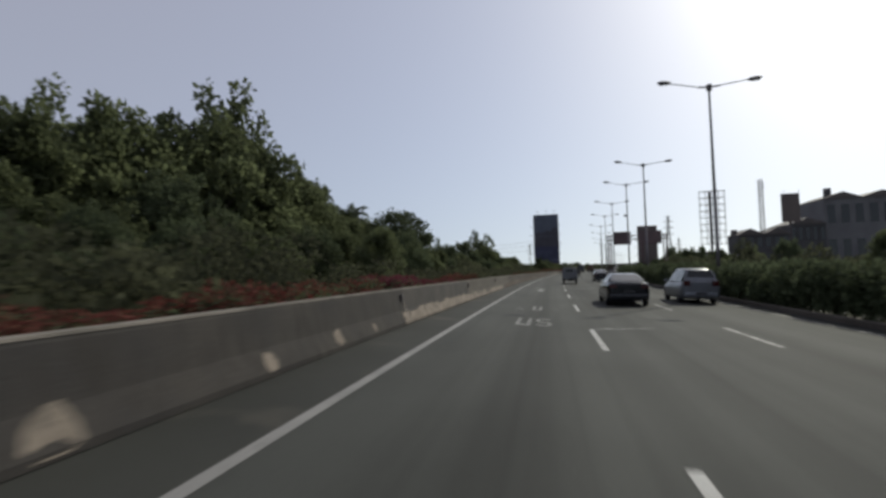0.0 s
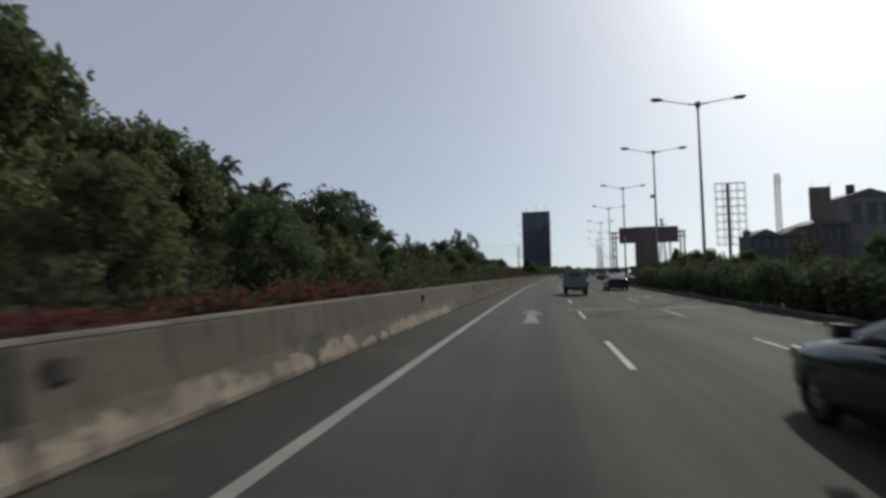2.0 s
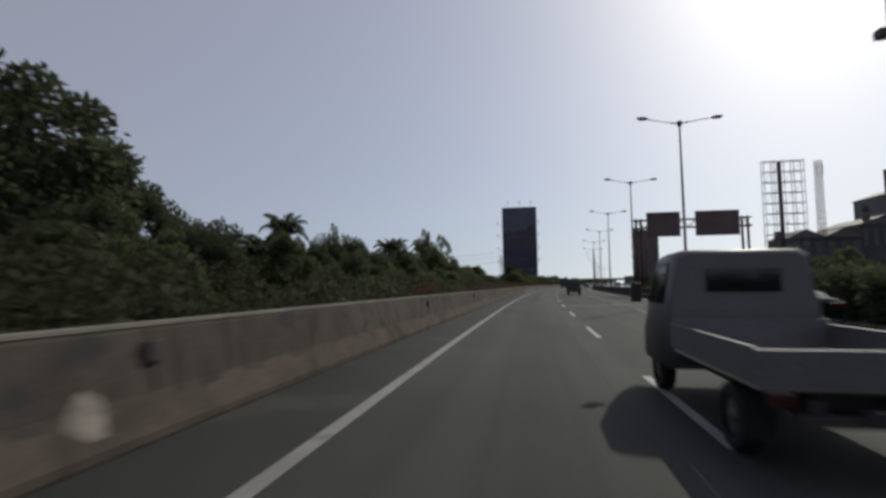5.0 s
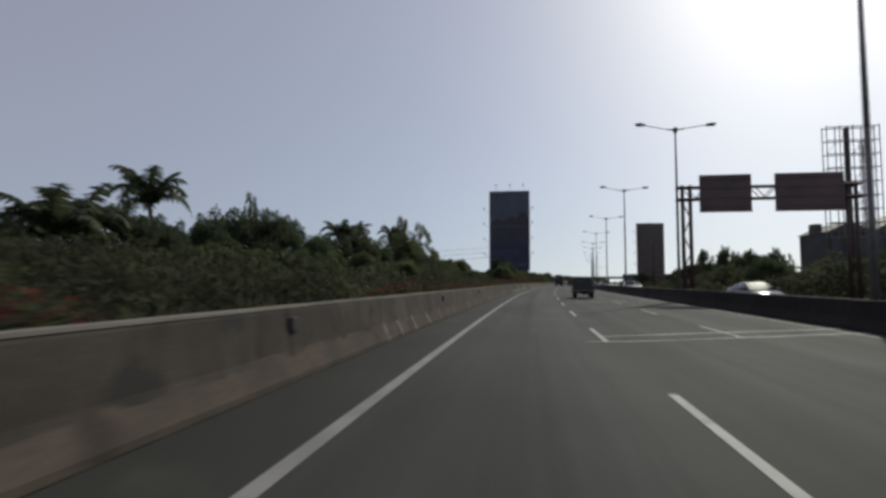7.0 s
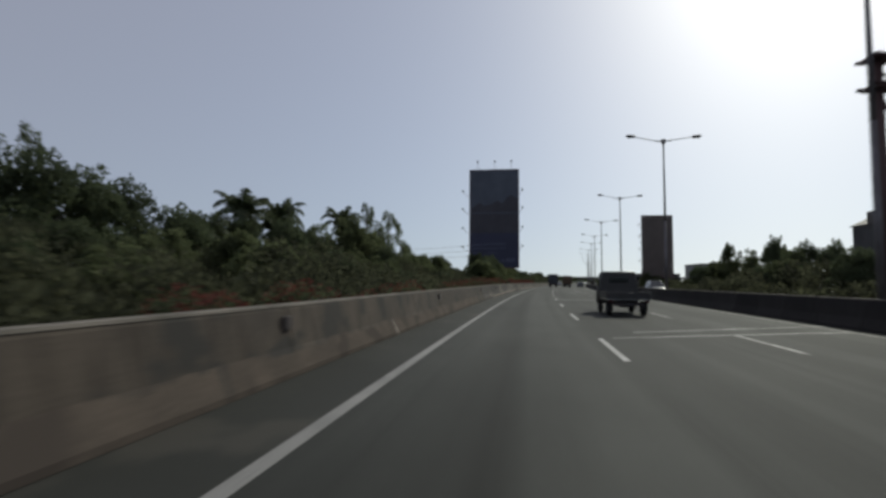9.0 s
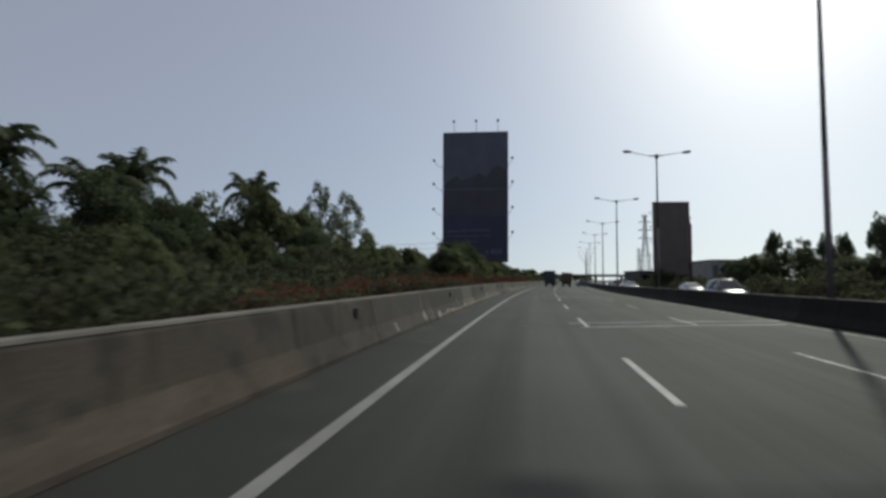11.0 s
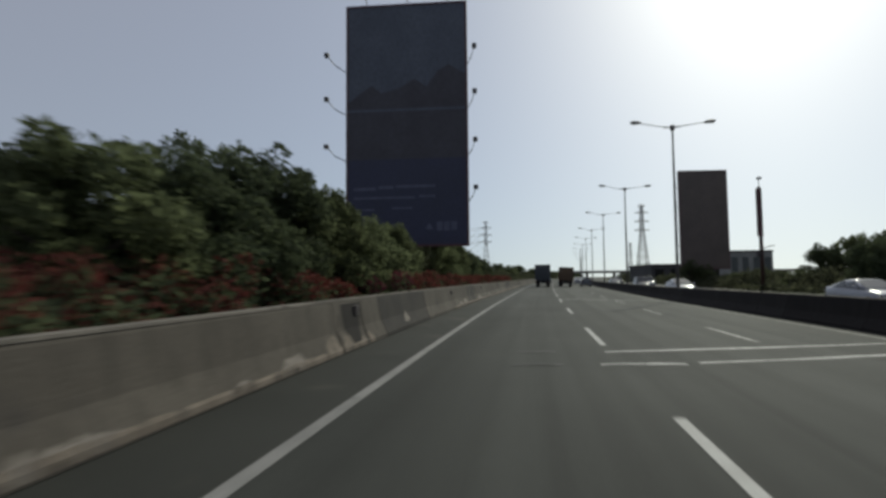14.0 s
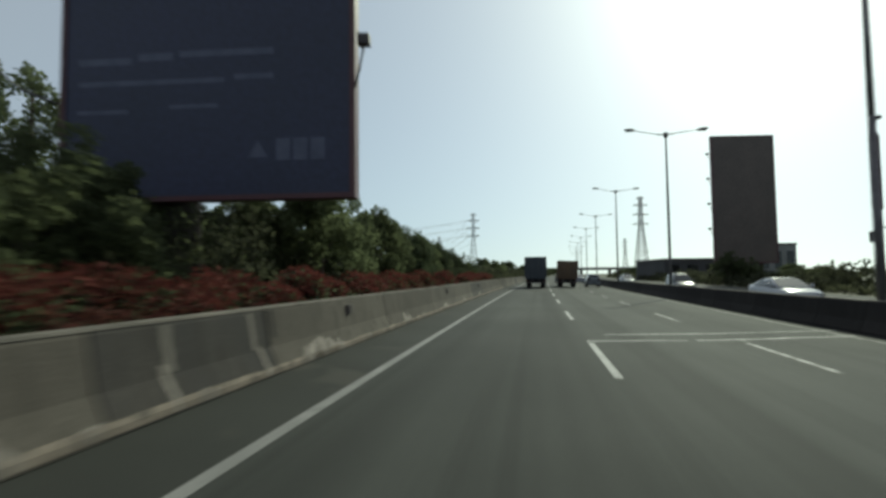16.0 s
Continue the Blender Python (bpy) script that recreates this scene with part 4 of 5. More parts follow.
def palm(seed, h, label, fronds=22, length=2.0, lift=1.7):
    q = random.Random(seed)
    top = empty("palm_tree", pose(0, 0, 0), label, "palm", "palms behind the barrier")
    bm = bmesh.new()
    p = Vector((0, 0, 0))
    for k in range(8):
        e = Vector((0.04 * k * math.sin(k * 0.7), 0.03 * k, h * (k + 1) / 8))
        tube(bm, p, e, 0.15 - 0.006 * k, 0.14 - 0.006 * k, n=8, cap=False)
        p = e
    part("trunk", bm, BARK, top)
    verts, faces = [], []
    for k in range(fronds):
        a = 2.4 * k + q.uniform(-0.3, 0.3)
        age = k / fronds
        up = lift * (2.3 - 1.95 * age)                    # the youngest stand upright, the oldest arch over and hang
        dirv = Vector((math.cos(a), math.sin(a), 0))
        side = Vector((-math.sin(a), math.cos(a), 0))
        n = 34
        pos, v = Vector(p), Vector((dirv.x, dirv.y, up)).normalized()
        ln = length * q.uniform(0.85, 1.15)
        for j in range(n):
            f = j / n
            v = (v + dirv * 0.012 + Vector((0, 0, -0.01 - (0.04 + 0.17 * age) * f))).normalized()
            nxt = pos + v * ln / n
            w = 0.74 * math.sin(math.pi * (0.08 + 0.86 * f)) ** 0.7
            for sd in (-1, 1):
                hang = q.uniform(0.2, 0.7)
                tip = pos + side * sd * w * (1 - 0.35 * hang) + v * 0.2 + Vector((0, 0, -w * hang))
                b = len(verts)
                verts += [tuple(pos), tuple(pos + v * 0.11), tuple(pos.lerp(tip, 0.6) + v * 0.07), tuple(tip), tuple(pos.lerp(tip, 0.6) - v * 0.02)]
                faces.append((b, b + 1, b + 2, b + 3, b + 4))
            b = len(verts)
            r = 0.035 * (1 - 0.8 * f)
            verts += [tuple(pos - side * r), tuple(pos + side * r), tuple(nxt + side * r), tuple(nxt - side * r)]
            faces.append((b, b + 1, b + 2, b + 3))
            pos = nxt
    me = bpy.data.meshes.new("fronds")
    me.from_pydata(verts, [], faces)
    me.materials.append(FROND)
    f = new("fronds", me)
    f.parent, f["kind"] = top, "stuff"
    return top


def shrub(seed, label, h=2.4, w=1.6, mat=LEAF_DARK, leaves=2600, name="shrub", group="shrubs along the verge", size=0.24):
    q = random.Random(seed)
    top = empty(name, pose(0, 0, 0), label, "shrub", group)
    part("stem", trunk_bm(h * 0.5, 0.05, 4, seed, w * 0.4), BARK, top)
    blobs = [(q.uniform(-w, w) * 0.55, q.uniform(-w, w) * 0.55, h * q.uniform(0.15, 0.8), w * 0.5, w * 0.5, h * 0.26) for k in range(12)]
    f = new("foliage", leaf_mesh("foliage", blobs, leaves, size, mat, seed, 0.4))
    f.parent, f["kind"] = top, "stuff"
    return top


def bougainvillea(seed, mat=BRACT, hue="dull red", flowers=1900):
    q = random.Random(seed)
    top = empty("bougainvillea_bush", pose(0, 0, 0), f"straggling bougainvillea bush with {hue} bracts behind the barrier", "shrub", "bougainvillea along the barrier")
    part("stem", trunk_bm(1.0, 0.04, 5, seed, 0.7), BARK, top)
    blobs = [(q.uniform(-0.7, 0.7), q.uniform(-1.0, 1.0), q.uniform(0.4, 1.25), 0.5, 0.6, 0.42) for k in range(10)]
    f = new("foliage", leaf_mesh("foliage", blobs, 1300, 0.14, LEAF_DARK, seed, 0.3))
    f.parent, f["kind"] = top, "stuff"
    blobs = [(b[0] * 1.1, b[1] * 1.1, b[2] + 0.22, 0.42, 0.5, 0.38) for b in blobs]
    f = new("flower_mass", leaf_mesh("flower_mass", blobs, flowers, 0.11, mat, seed + 50, 0.5))
    f.parent, f["kind"] = top, "stuff"
    return top


def plant(proto, used, lat, y, h, base, turn, wide=None):
    """Stand a copy of proto at lat, y, grown to height h from its base height."""
    k = h / base
    m = Matrix.Translation(at(lat, y, -0.05)) @ Matrix.Rotation(radians(turn), 4, "Z") @ Matrix.Diagonal((wide or k, wide or k, k, 1))
    if proto.name in used:
        s = proto.scale
        return copy_thing(proto, m @ Matrix.Diagonal((1 / s.x, 1 / s.y, 1 / s.z, 1)))
    used.add(proto.name)
    proto.matrix_world = m
    return proto


used = set()
BROAD = [broad_tree(11, "broad dark green roadside tree with a ragged crown"), broad_tree(12, "broad dark green roadside tree with a ragged crown"), broad_tree(13, "broad dark green roadside tree with a ragged crown", LEAF_DARK)]
DOME = [broad_tree(21, "round dense dome-shaped tree with dark leaves", LEAF_DARK, True, 13000)]
CONE = [conifer(31), conifer(32)]
PALM = [palm(41, 4.8, "slender palm with a feathery crown among the trees", 15, 2.6, 1.7), palm(42, 3.0, "low young palm with arching fronds among shrubs", 14, 2.4, 2.0)]
rt = random.Random(9)
# palms that stand out of the belt
for lat, y, h in ((-27.8, 81.7, 12.7), (-32.2, 80.1, 15.5), (-27.7, 121.4, 10.8), (-26, 153.5, 10.4), (-26.5, 161.5, 9.4), (-30.4, 168.4, 12.0), (-27.3, 180.6, 12.9)):
    plant(PALM[0], used, lat, y, h, 7.0, rt.uniform(0, 360), 1.45)
plant(PALM[0], used, -11, 300, 5.6, 7.0, 40, 0.9)
for lat, y, h in ((-25, 104, 6.6), (-24, 109, 6.4), (-26, 112.5, 7.4), (-25, 147, 7.2)):
    plant(PALM[1], used, lat, y, h, 5.2, rt.uniform(0, 360), 1.5)
# pointed trees, two of them tall and far back
for lat, y, h, wide in ((-39.5, 221.1, 19.1, 2.7), (-34.1, 220.7, 17.2, 2.7), (-28, 134.9, 10.6, 0.9), (-27, 166, 8.6, 0.9)):
    plant(rt.choice(CONE), used, lat, y, h, 8.1, rt.uniform(0, 360), wide)
plant(DOME[0], used, -20.4, 82.9, 10.8, 7.8, 75, 1.55)
# trees close behind the barrier, before and under the great billboard
NEAR = [(-5.2, 172.4, 4.0), (-5.4, 174.3, 4.3), (-5.1, 176.0, 4.6), (-5.0, 177.7, 5.0), (-5.3, 179.4, 4.8), (-5.0, 181.4, 4.5), (-5.2, 183.2, 4.1), (-5.0, 185.2, 4.0), (-5.5, 187.6, 4.0), (-5.2, 189.5, 4.3), (-5.6, 191.5, 4.0), (-9, 190.5, 6.0), (-6.4, 195, 4.4), (-8, 198, 4.5), (-10, 202, 5.0), (-9, 206, 5.0), (-11, 211, 5.2), (-11, 218, 5.0), (-9, 240, 3.4), (-8, 255, 3.4), (-9, 270, 3.6)]
NEAR += [(-6.6 + 0.25 * (-1) ** k, 207 + 3.5 * k, 5.7 - 0.2 * k) for k in range(9)]
for lat, y, h in NEAR:
    plant(rt.choice(BROAD), used, lat, y, h, 8.4, rt.uniform(0, 360), max(0.58, 0.92 * h / 8.0))
# the belt of smaller trees that closes the gaps
BELT_Y = (18, 30, 36, 42, 48, 51, 55, 58, 62, 65, 68, 73, 78, 83, 96, 100, 104, 107, 111, 116, 123, 127, 130, 133, 136, 142, 145, 149, 153, 157, 161, 164, 169, 173, 176, 179, 183, 187, 190, 196, 203, 212, 240)
BELT_H = (9, 11.6, 14.0, 15.5, 17.6, 19.2, 16.2, 14.2, 13.8, 13.4, 12.6, 10.6, 10.5, 10.6, 11.0, 8.0, 6.0, 5.4, 6.2, 6.6, 7.2, 7.8, 9.3, 9.8, 9.2, 8.2, 7.0, 7.8, 8.8, 8.0, 8.3, 7.9, 8.2, 10.0, 10.8, 11.2, 10.0, 9.1, 8.2, 7.2, 6.8, 7.2, 8.0)
y, k = 16.0, 0
while y < 246:
    h = float(np.interp(y, BELT_Y, BELT_H))
    lat = -26 + rt.uniform(-1.5, 1.5)
    plant(BROAD[2] if 88 < y < 166 else rt.choice(BROAD[:2]), used, lat, y, h * rt.uniform(0.9, 1.02), 8.3, rt.uniform(0, 360), max(0.75, 0.8 * h / 8.0))
    lat = -20.5 + rt.uniform(-1.0, 1.0)
    if k % 2 and not 76 < y < 90:
        plant(rt.choice(BROAD), used, lat, y + 1.5, h * rt.uniform(0.5, 0.62), 8.3, rt.uniform(0, 360), max(0.7, 0.6 * h / 8.0))
    y, k = y + (3.2 if h < 9 else 4.2), k + 1
# low trees and bushes between the barrier and the belt
y = 22.0
while y < 172:
    h = float(np.interp(y, BELT_Y, BELT_H))
    for lat, share in ((-9.5, 0.3), (-13.5, 0.4), (-17.5, 0.5)):
        if rt.random() < 0.62:
            t_ = min(4.6, h * share) * rt.uniform(0.75, 1.15)
            plant(rt.choice(BROAD), used, lat + rt.uniform(-1.4, 1.4), y + rt.uniform(-1.5, 1.5), t_, 8.3, rt.uniform(0, 360), max(0.36, 0.85 * t_ / 8.0) * rt.uniform(0.9, 1.3))
    y += 4.2
# undergrowth, one tangle on each verge


def tangle(name, rows_, y0, y1, step, leaves, size, seed, label, low_from=9999):
    q = random.Random(seed)
    blobs = []
    y = y0
    while y < y1:
        for lat, h, w in rows_:
            hh = h * q.uniform(0.6, 1.2) * (0.9 + 1.0 * noise.noise((lat * 0.2, y * 0.1, seed))) * (1.0 if y < low_from else 0.55)
            p = at(lat + q.uniform(-0.7, 0.7), y + q.uniform(-0.8, 0.8))
            for f in (0.2, 0.5, 0.78):
                blobs.append((p.x + q.uniform(-0.4, 0.4), p.y + q.uniform(-0.5, 0.5), p.z + hh * f, w * (1.15 - 0.5 * f), w * (1.15 - 0.5 * f), hh * 0.25))
        y += step
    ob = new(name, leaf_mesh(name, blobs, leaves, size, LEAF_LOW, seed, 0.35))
    return tagged(ob, label, "undergrowth", kind="stuff")


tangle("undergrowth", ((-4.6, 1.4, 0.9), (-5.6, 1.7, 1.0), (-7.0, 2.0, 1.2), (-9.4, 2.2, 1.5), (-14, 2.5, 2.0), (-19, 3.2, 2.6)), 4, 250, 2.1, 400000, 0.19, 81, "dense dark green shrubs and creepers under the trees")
tangle("far_undergrowth", ((-7.5, 2.6, 2.0), (-11, 3.2, 2.4)), 250, 520, 3.5, 22000, 0.5, 82, "dark green scrub along the far verge")
tangle("verge_undergrowth", ((27.5, 2.4, 1.6), (31, 3.0, 2.0)), 15, 430, 3.2, 70000, 0.4, 83, "dark green scrub beyond the opposite carriageway", 192)
BOUG = [bougainvillea(61), bougainvillea(62), bougainvillea(63, PINK_BRACT, "magenta pink"), bougainvillea(64, BRACT, "few dull red", 750), bougainvillea(65, BRACT, "dense dull red", 3000)]
y = 8.0
while y < 245:
    chance = 0.75 if y < 47 else 0.0 if y < 88 else 0.4 if y < 146 else 0.85 if y < 179 else 0.95
    if rt.random() < chance:
        tall = rt.uniform(1.25, 1.85) * (0.9 if y > 179 else 0.95 if y > 146 else 0.72)
        plant(BOUG[2] if 29 < y < 36.5 or 180 < y < 184 else BOUG[3] if 88 < y < 176 or y < 29 and rt.random() < 0.6 else BOUG[4] if y > 176 else rt.choice(BOUG[:2]), used, -3.6 + rt.uniform(-0.35, 0.3), y, tall, 1.75, rt.choice((0, 180)) + rt.uniform(-25, 25), 1.0)
    y += 1.6
# clipped hedge in the median
HEDGE = [shrub(71, "dense dark clipped hedge plant in the median", 1.75, 0.75, LEAF_DARK, 1500, "hedge_plant", "hedge in the median", 0.16), shrub(72, "dense dark clipped hedge plant in the median", 1.75, 0.75, LEAF_DARK, 1500, "hedge_plant", "hedge in the median", 0.16)]
y = -6.0
while y < 91:
    plant(rt.choice(HEDGE), used, 12.3, y, rt.uniform(1.75, 2.1), 1.75, rt.uniform(0, 360), 1.0)
    y += 0.95
# beyond the opposite carriageway
for x, y, h, k in ((39.5, 181, 8.0, 0), (42.5, 183, 6.4, 2), (45.0, 184, 7.6, 0), (48.0, 186, 6.8, 2), (50.5, 187, 8.0, 0), (54, 190, 7.0, 0), (41, 212, 5.0, 2), (45, 214, 6.0, 2), (48.2, 216, 9.6, 0), (51, 215, 8.2, 2), (54.5, 214, 9.0, 0), (58, 216, 9.2, 0),
                   (43, 257, 4.6, 2), (46, 258, 3.8, 2), (62, 250, 6.0, 2), (31, 60, 4.5, 2), (33, 84, 5.0, 2), (36, 105, 5.0, 2), (38, 128, 5.2, 2), (44, 150, 5.2, 2), (36, 160, 5.0, 2)):
    plant(rt.choice(BROAD), used, x - axis(y), y, h, 8.0, rt.uniform(0, 360), 0.5 if k == 0 else max(0.6, h / 8.0))
for x, y, h in ((46.0, 226, 5.6), (49.5, 227, 6.6), (53.0, 229, 7.0)):
    plant(rt.choice(BROAD), used, x - axis(y), y, h, 8.4, rt.uniform(0, 360), 0.75)
y = 130.0
while y < 330:
    plant(rt.choice(BROAD), used, rt.uniform(31, 40), y, rt.uniform(3.6, 5.0) * (1.0 if y < 195 else 0.45), 8.0, rt.uniform(0, 360), 0.75)
    y += 4.5
# far woods along both sides
for k in range(60):
    y = 290 + 9 * k
    side = -1 if k % 2 else 1
    lat = -rt.uniform(9, 16) if side < 0 else rt.uniform(36, 60)
    plant(rt.choice(BROAD), used, lat, y, rt.uniform(4, 6.5) * (0.6 if side > 0 and y < 430 else 1.0), 8.0, rt.uniform(0, 360), 1.0)


# ---- buildings ----
def building(name, x0, x1, y0, y1, h, label, wall, roof="flat", rows=3, cols=8, category="building"):
    top = empty(name, pose((x0 + x1) / 2, y0, -0.3), label, category)
    w, d = (x1 - x0) / 2, y1 - y0
    part("wall", boxes((-w, w, 0, d, 0, h), bevel=0.05), wall, top)
    if roof == "gable":
        n = max(1, round((x1 - x0) / 10))
        for k in range(n):
            a, b = -w + 2 * w * k / n, -w + 2 * w * (k + 1) / n
            part("roof", prism(((a - 0.2, h), ((a + b) / 2, h + 2.0), (b + 0.2, h), (b + 0.2, h - 0.15), (a - 0.2, h - 0.15)), d + 0.8, -0.4), ROOF, top)
    else:
        part("roof", boxes((-w - 0.2, w + 0.2, -0.2, d + 0.2, h, h + 0.5)), ROOF, top)
    for r in range(rows):
        for c in range(cols):
            x = -w + (c + 0.5) * 2 * w / cols
            z = h * (r + 0.55) / rows
            ww, hh = 0.32 * 2 * w / cols, 0.28 * h / rows
            win = part("window", boxes((x - ww, x + ww, -0.08, -0.02, z - hh, z + hh)), wall, top)
            part("pane", boxes((x - ww + 0.12, x + ww - 0.12, -0.1, -0.081, z - hh + 0.12, z + hh - 0.12)), GLASS, win)
    return top


b1 = building("factory_building", 63.5, 79, 194, 204, 11.6, "dark factory hall with low gabled sheet roofs", WALL, "gable", 2, 6)
part("vent", boxes((-8, -6.5, 4, 6, 11.6, 13.6), bevel=0.05), ROOF, b1)
b2 = building("factory_building", 90, 134, 196, 215, 22.5, "tall grey factory block with gabled roofs", WALL_GREY, "gable", 2, 11)
part("roof_tank", tubes(((-18, 6, 23.0), (-18, 6, 26.5), 1.1), n=14), WALL, b2)
part("roof_hut", boxes((2, 9, 4, 10, 22.6, 26.5), bevel=0.05), WALL, b2)
b4 = building("factory_building", 79.3, 89.8, 195, 212, 14.5, "dark factory wing with a gabled roof and a short spire", WALL, "gable", 2, 5)
part("spire", tubes(((-2, 3, 14.5), (-2, 3, 18.0), 0.8, 0.7), ((-2, 3, 18.0), (-2, 3, 20.5), 0.9, 0.05)), ROOF, b4)
building("warehouse", 88, 102, 340, 360, 9.6, "small pale warehouse far behind the billboard", WALL_PALE, "flat", 1, 4)
building("warehouse", 50, 66, 300, 320, 4.4, "low dark warehouse behind the brown billboard", WALL, "flat", 1, 4)
building("roadside_shed", -22, -14, 14, 22, 3.2, "low dark shed under the trees", WALL, "gable", 1, 3)

ov = empty("overpass", pose(0, 640, -0.3), "far concrete overpass crossing the motorway", "bridge")
part("deck", boxes((40, 290, 0, 9, 5.0, 6.4), bevel=0.05), CONCRETE, ov)
part("parapet", boxes((40, 290, -0.1, 0.2, 6.41, 7.3)), WALL_PALE, ov)
for k in range(10):
    part("pier", boxes((50 + 25 * k, 51.6 + 25 * k, 2, 7, 0, 5.0), bevel=0.1), CONCRETE, ov)


# ---- vehicles ----
def loft(sections):
    """A closed skin through rings of equal length."""
    bm = bmesh.new()
    rings = [[bm.verts.new(p) for p in s] for s in sections]
    n = len(rings[0])
    for a, b in zip(rings, rings[1:]):
        for i in range(n):
            f = bm.faces.new((a[i], a[(i + 1) % n], b[(i + 1) % n], b[i]))
            f.smooth = True
    bm.faces.new(rings[0][::-1])
    bm.faces.new(rings[-1])
    bmesh.ops.recalc_face_normals(bm, faces=bm.faces[:])
    return bm


def shell(stations):
    """Rings from (y, half width, bottom, shoulder) along a car body."""
    out = []
    for y, w, z0, z1 in stations:
        d = z1 - z0
        out.append([(-w * 0.9, y, z0), (-w * 0.985, y, z0 + 0.12 * d), (-w, y, z0 + 0.45 * d), (-w * 0.975, y, z0 + 0.8 * d), (-w * 0.9, y, z1 - 0.03), (-w * 0.6, y, z1 + 0.015),
                    (w * 0.6, y, z1 + 0.015), (w * 0.9, y, z1 - 0.03), (w * 0.975, y, z0 + 0.8 * d), (w, y, z0 + 0.45 * d), (w * 0.985, y, z0 + 0.12 * d), (w * 0.9, y, z0)])
    return loft(out)


def pane(pts, out):
    """A thin slab through four corners, pushed out along its normal."""
    p = [Vector(q) for q in pts]
    n = (p[1] - p[0]).cross(p[2] - p[0]).normalized()
    if n.dot(Vector(out)) < 0:
        n = -n
    bm = bmesh.new()
    a = [bm.verts.new(q + n * 0.002) for q in p]
    b = [bm.verts.new(q + n * 0.014) for q in p]
    bm.faces.new(b)
    for i in range(4):
        bm.faces.new((a[i], a[(i + 1) % 4], b[(i + 1) % 4], b[i]))
    bmesh.ops.recalc_face_normals(bm, faces=bm.faces[:])
    return bm


def wheel(parent, x, y, r, w):
    side = 1 if x > 0 else -1
    x0, x1 = (x - w, x) if x > 0 else (x, x + w)
    bm = bmesh.new()
    prof = ((x0, r * 0.62), (x0, r * 0.93), (x0 + w * 0.14, r), (x1 - w * 0.14, r), (x1, r * 0.93), (x1, r * 0.62))
    n = 20
    rings = [[bm.verts.new((px, y + pr * math.cos(2 * math.pi * k / n), r + pr * math.sin(2 * math.pi * k / n))) for px, pr in prof] for k in range(n)]
    for k in range(n):
        for j in range(5):
            bm.faces.new((rings[k][j], rings[k][j + 1], rings[(k + 1) % n][j + 1], rings[(k + 1) % n][j]))
    bmesh.ops.recalc_face_normals(bm, faces=bm.faces[:])
    t = part("tyre", bm, RUBBER, parent)
    part("rim", tubes(((x - side * w * 0.75, y, r), (x - side * 0.03, y, r), r * 0.63), ((x - side * 0.03, y, r), (x - side * 0.005, y, r), r * 0.2), n=16), RIM, t)


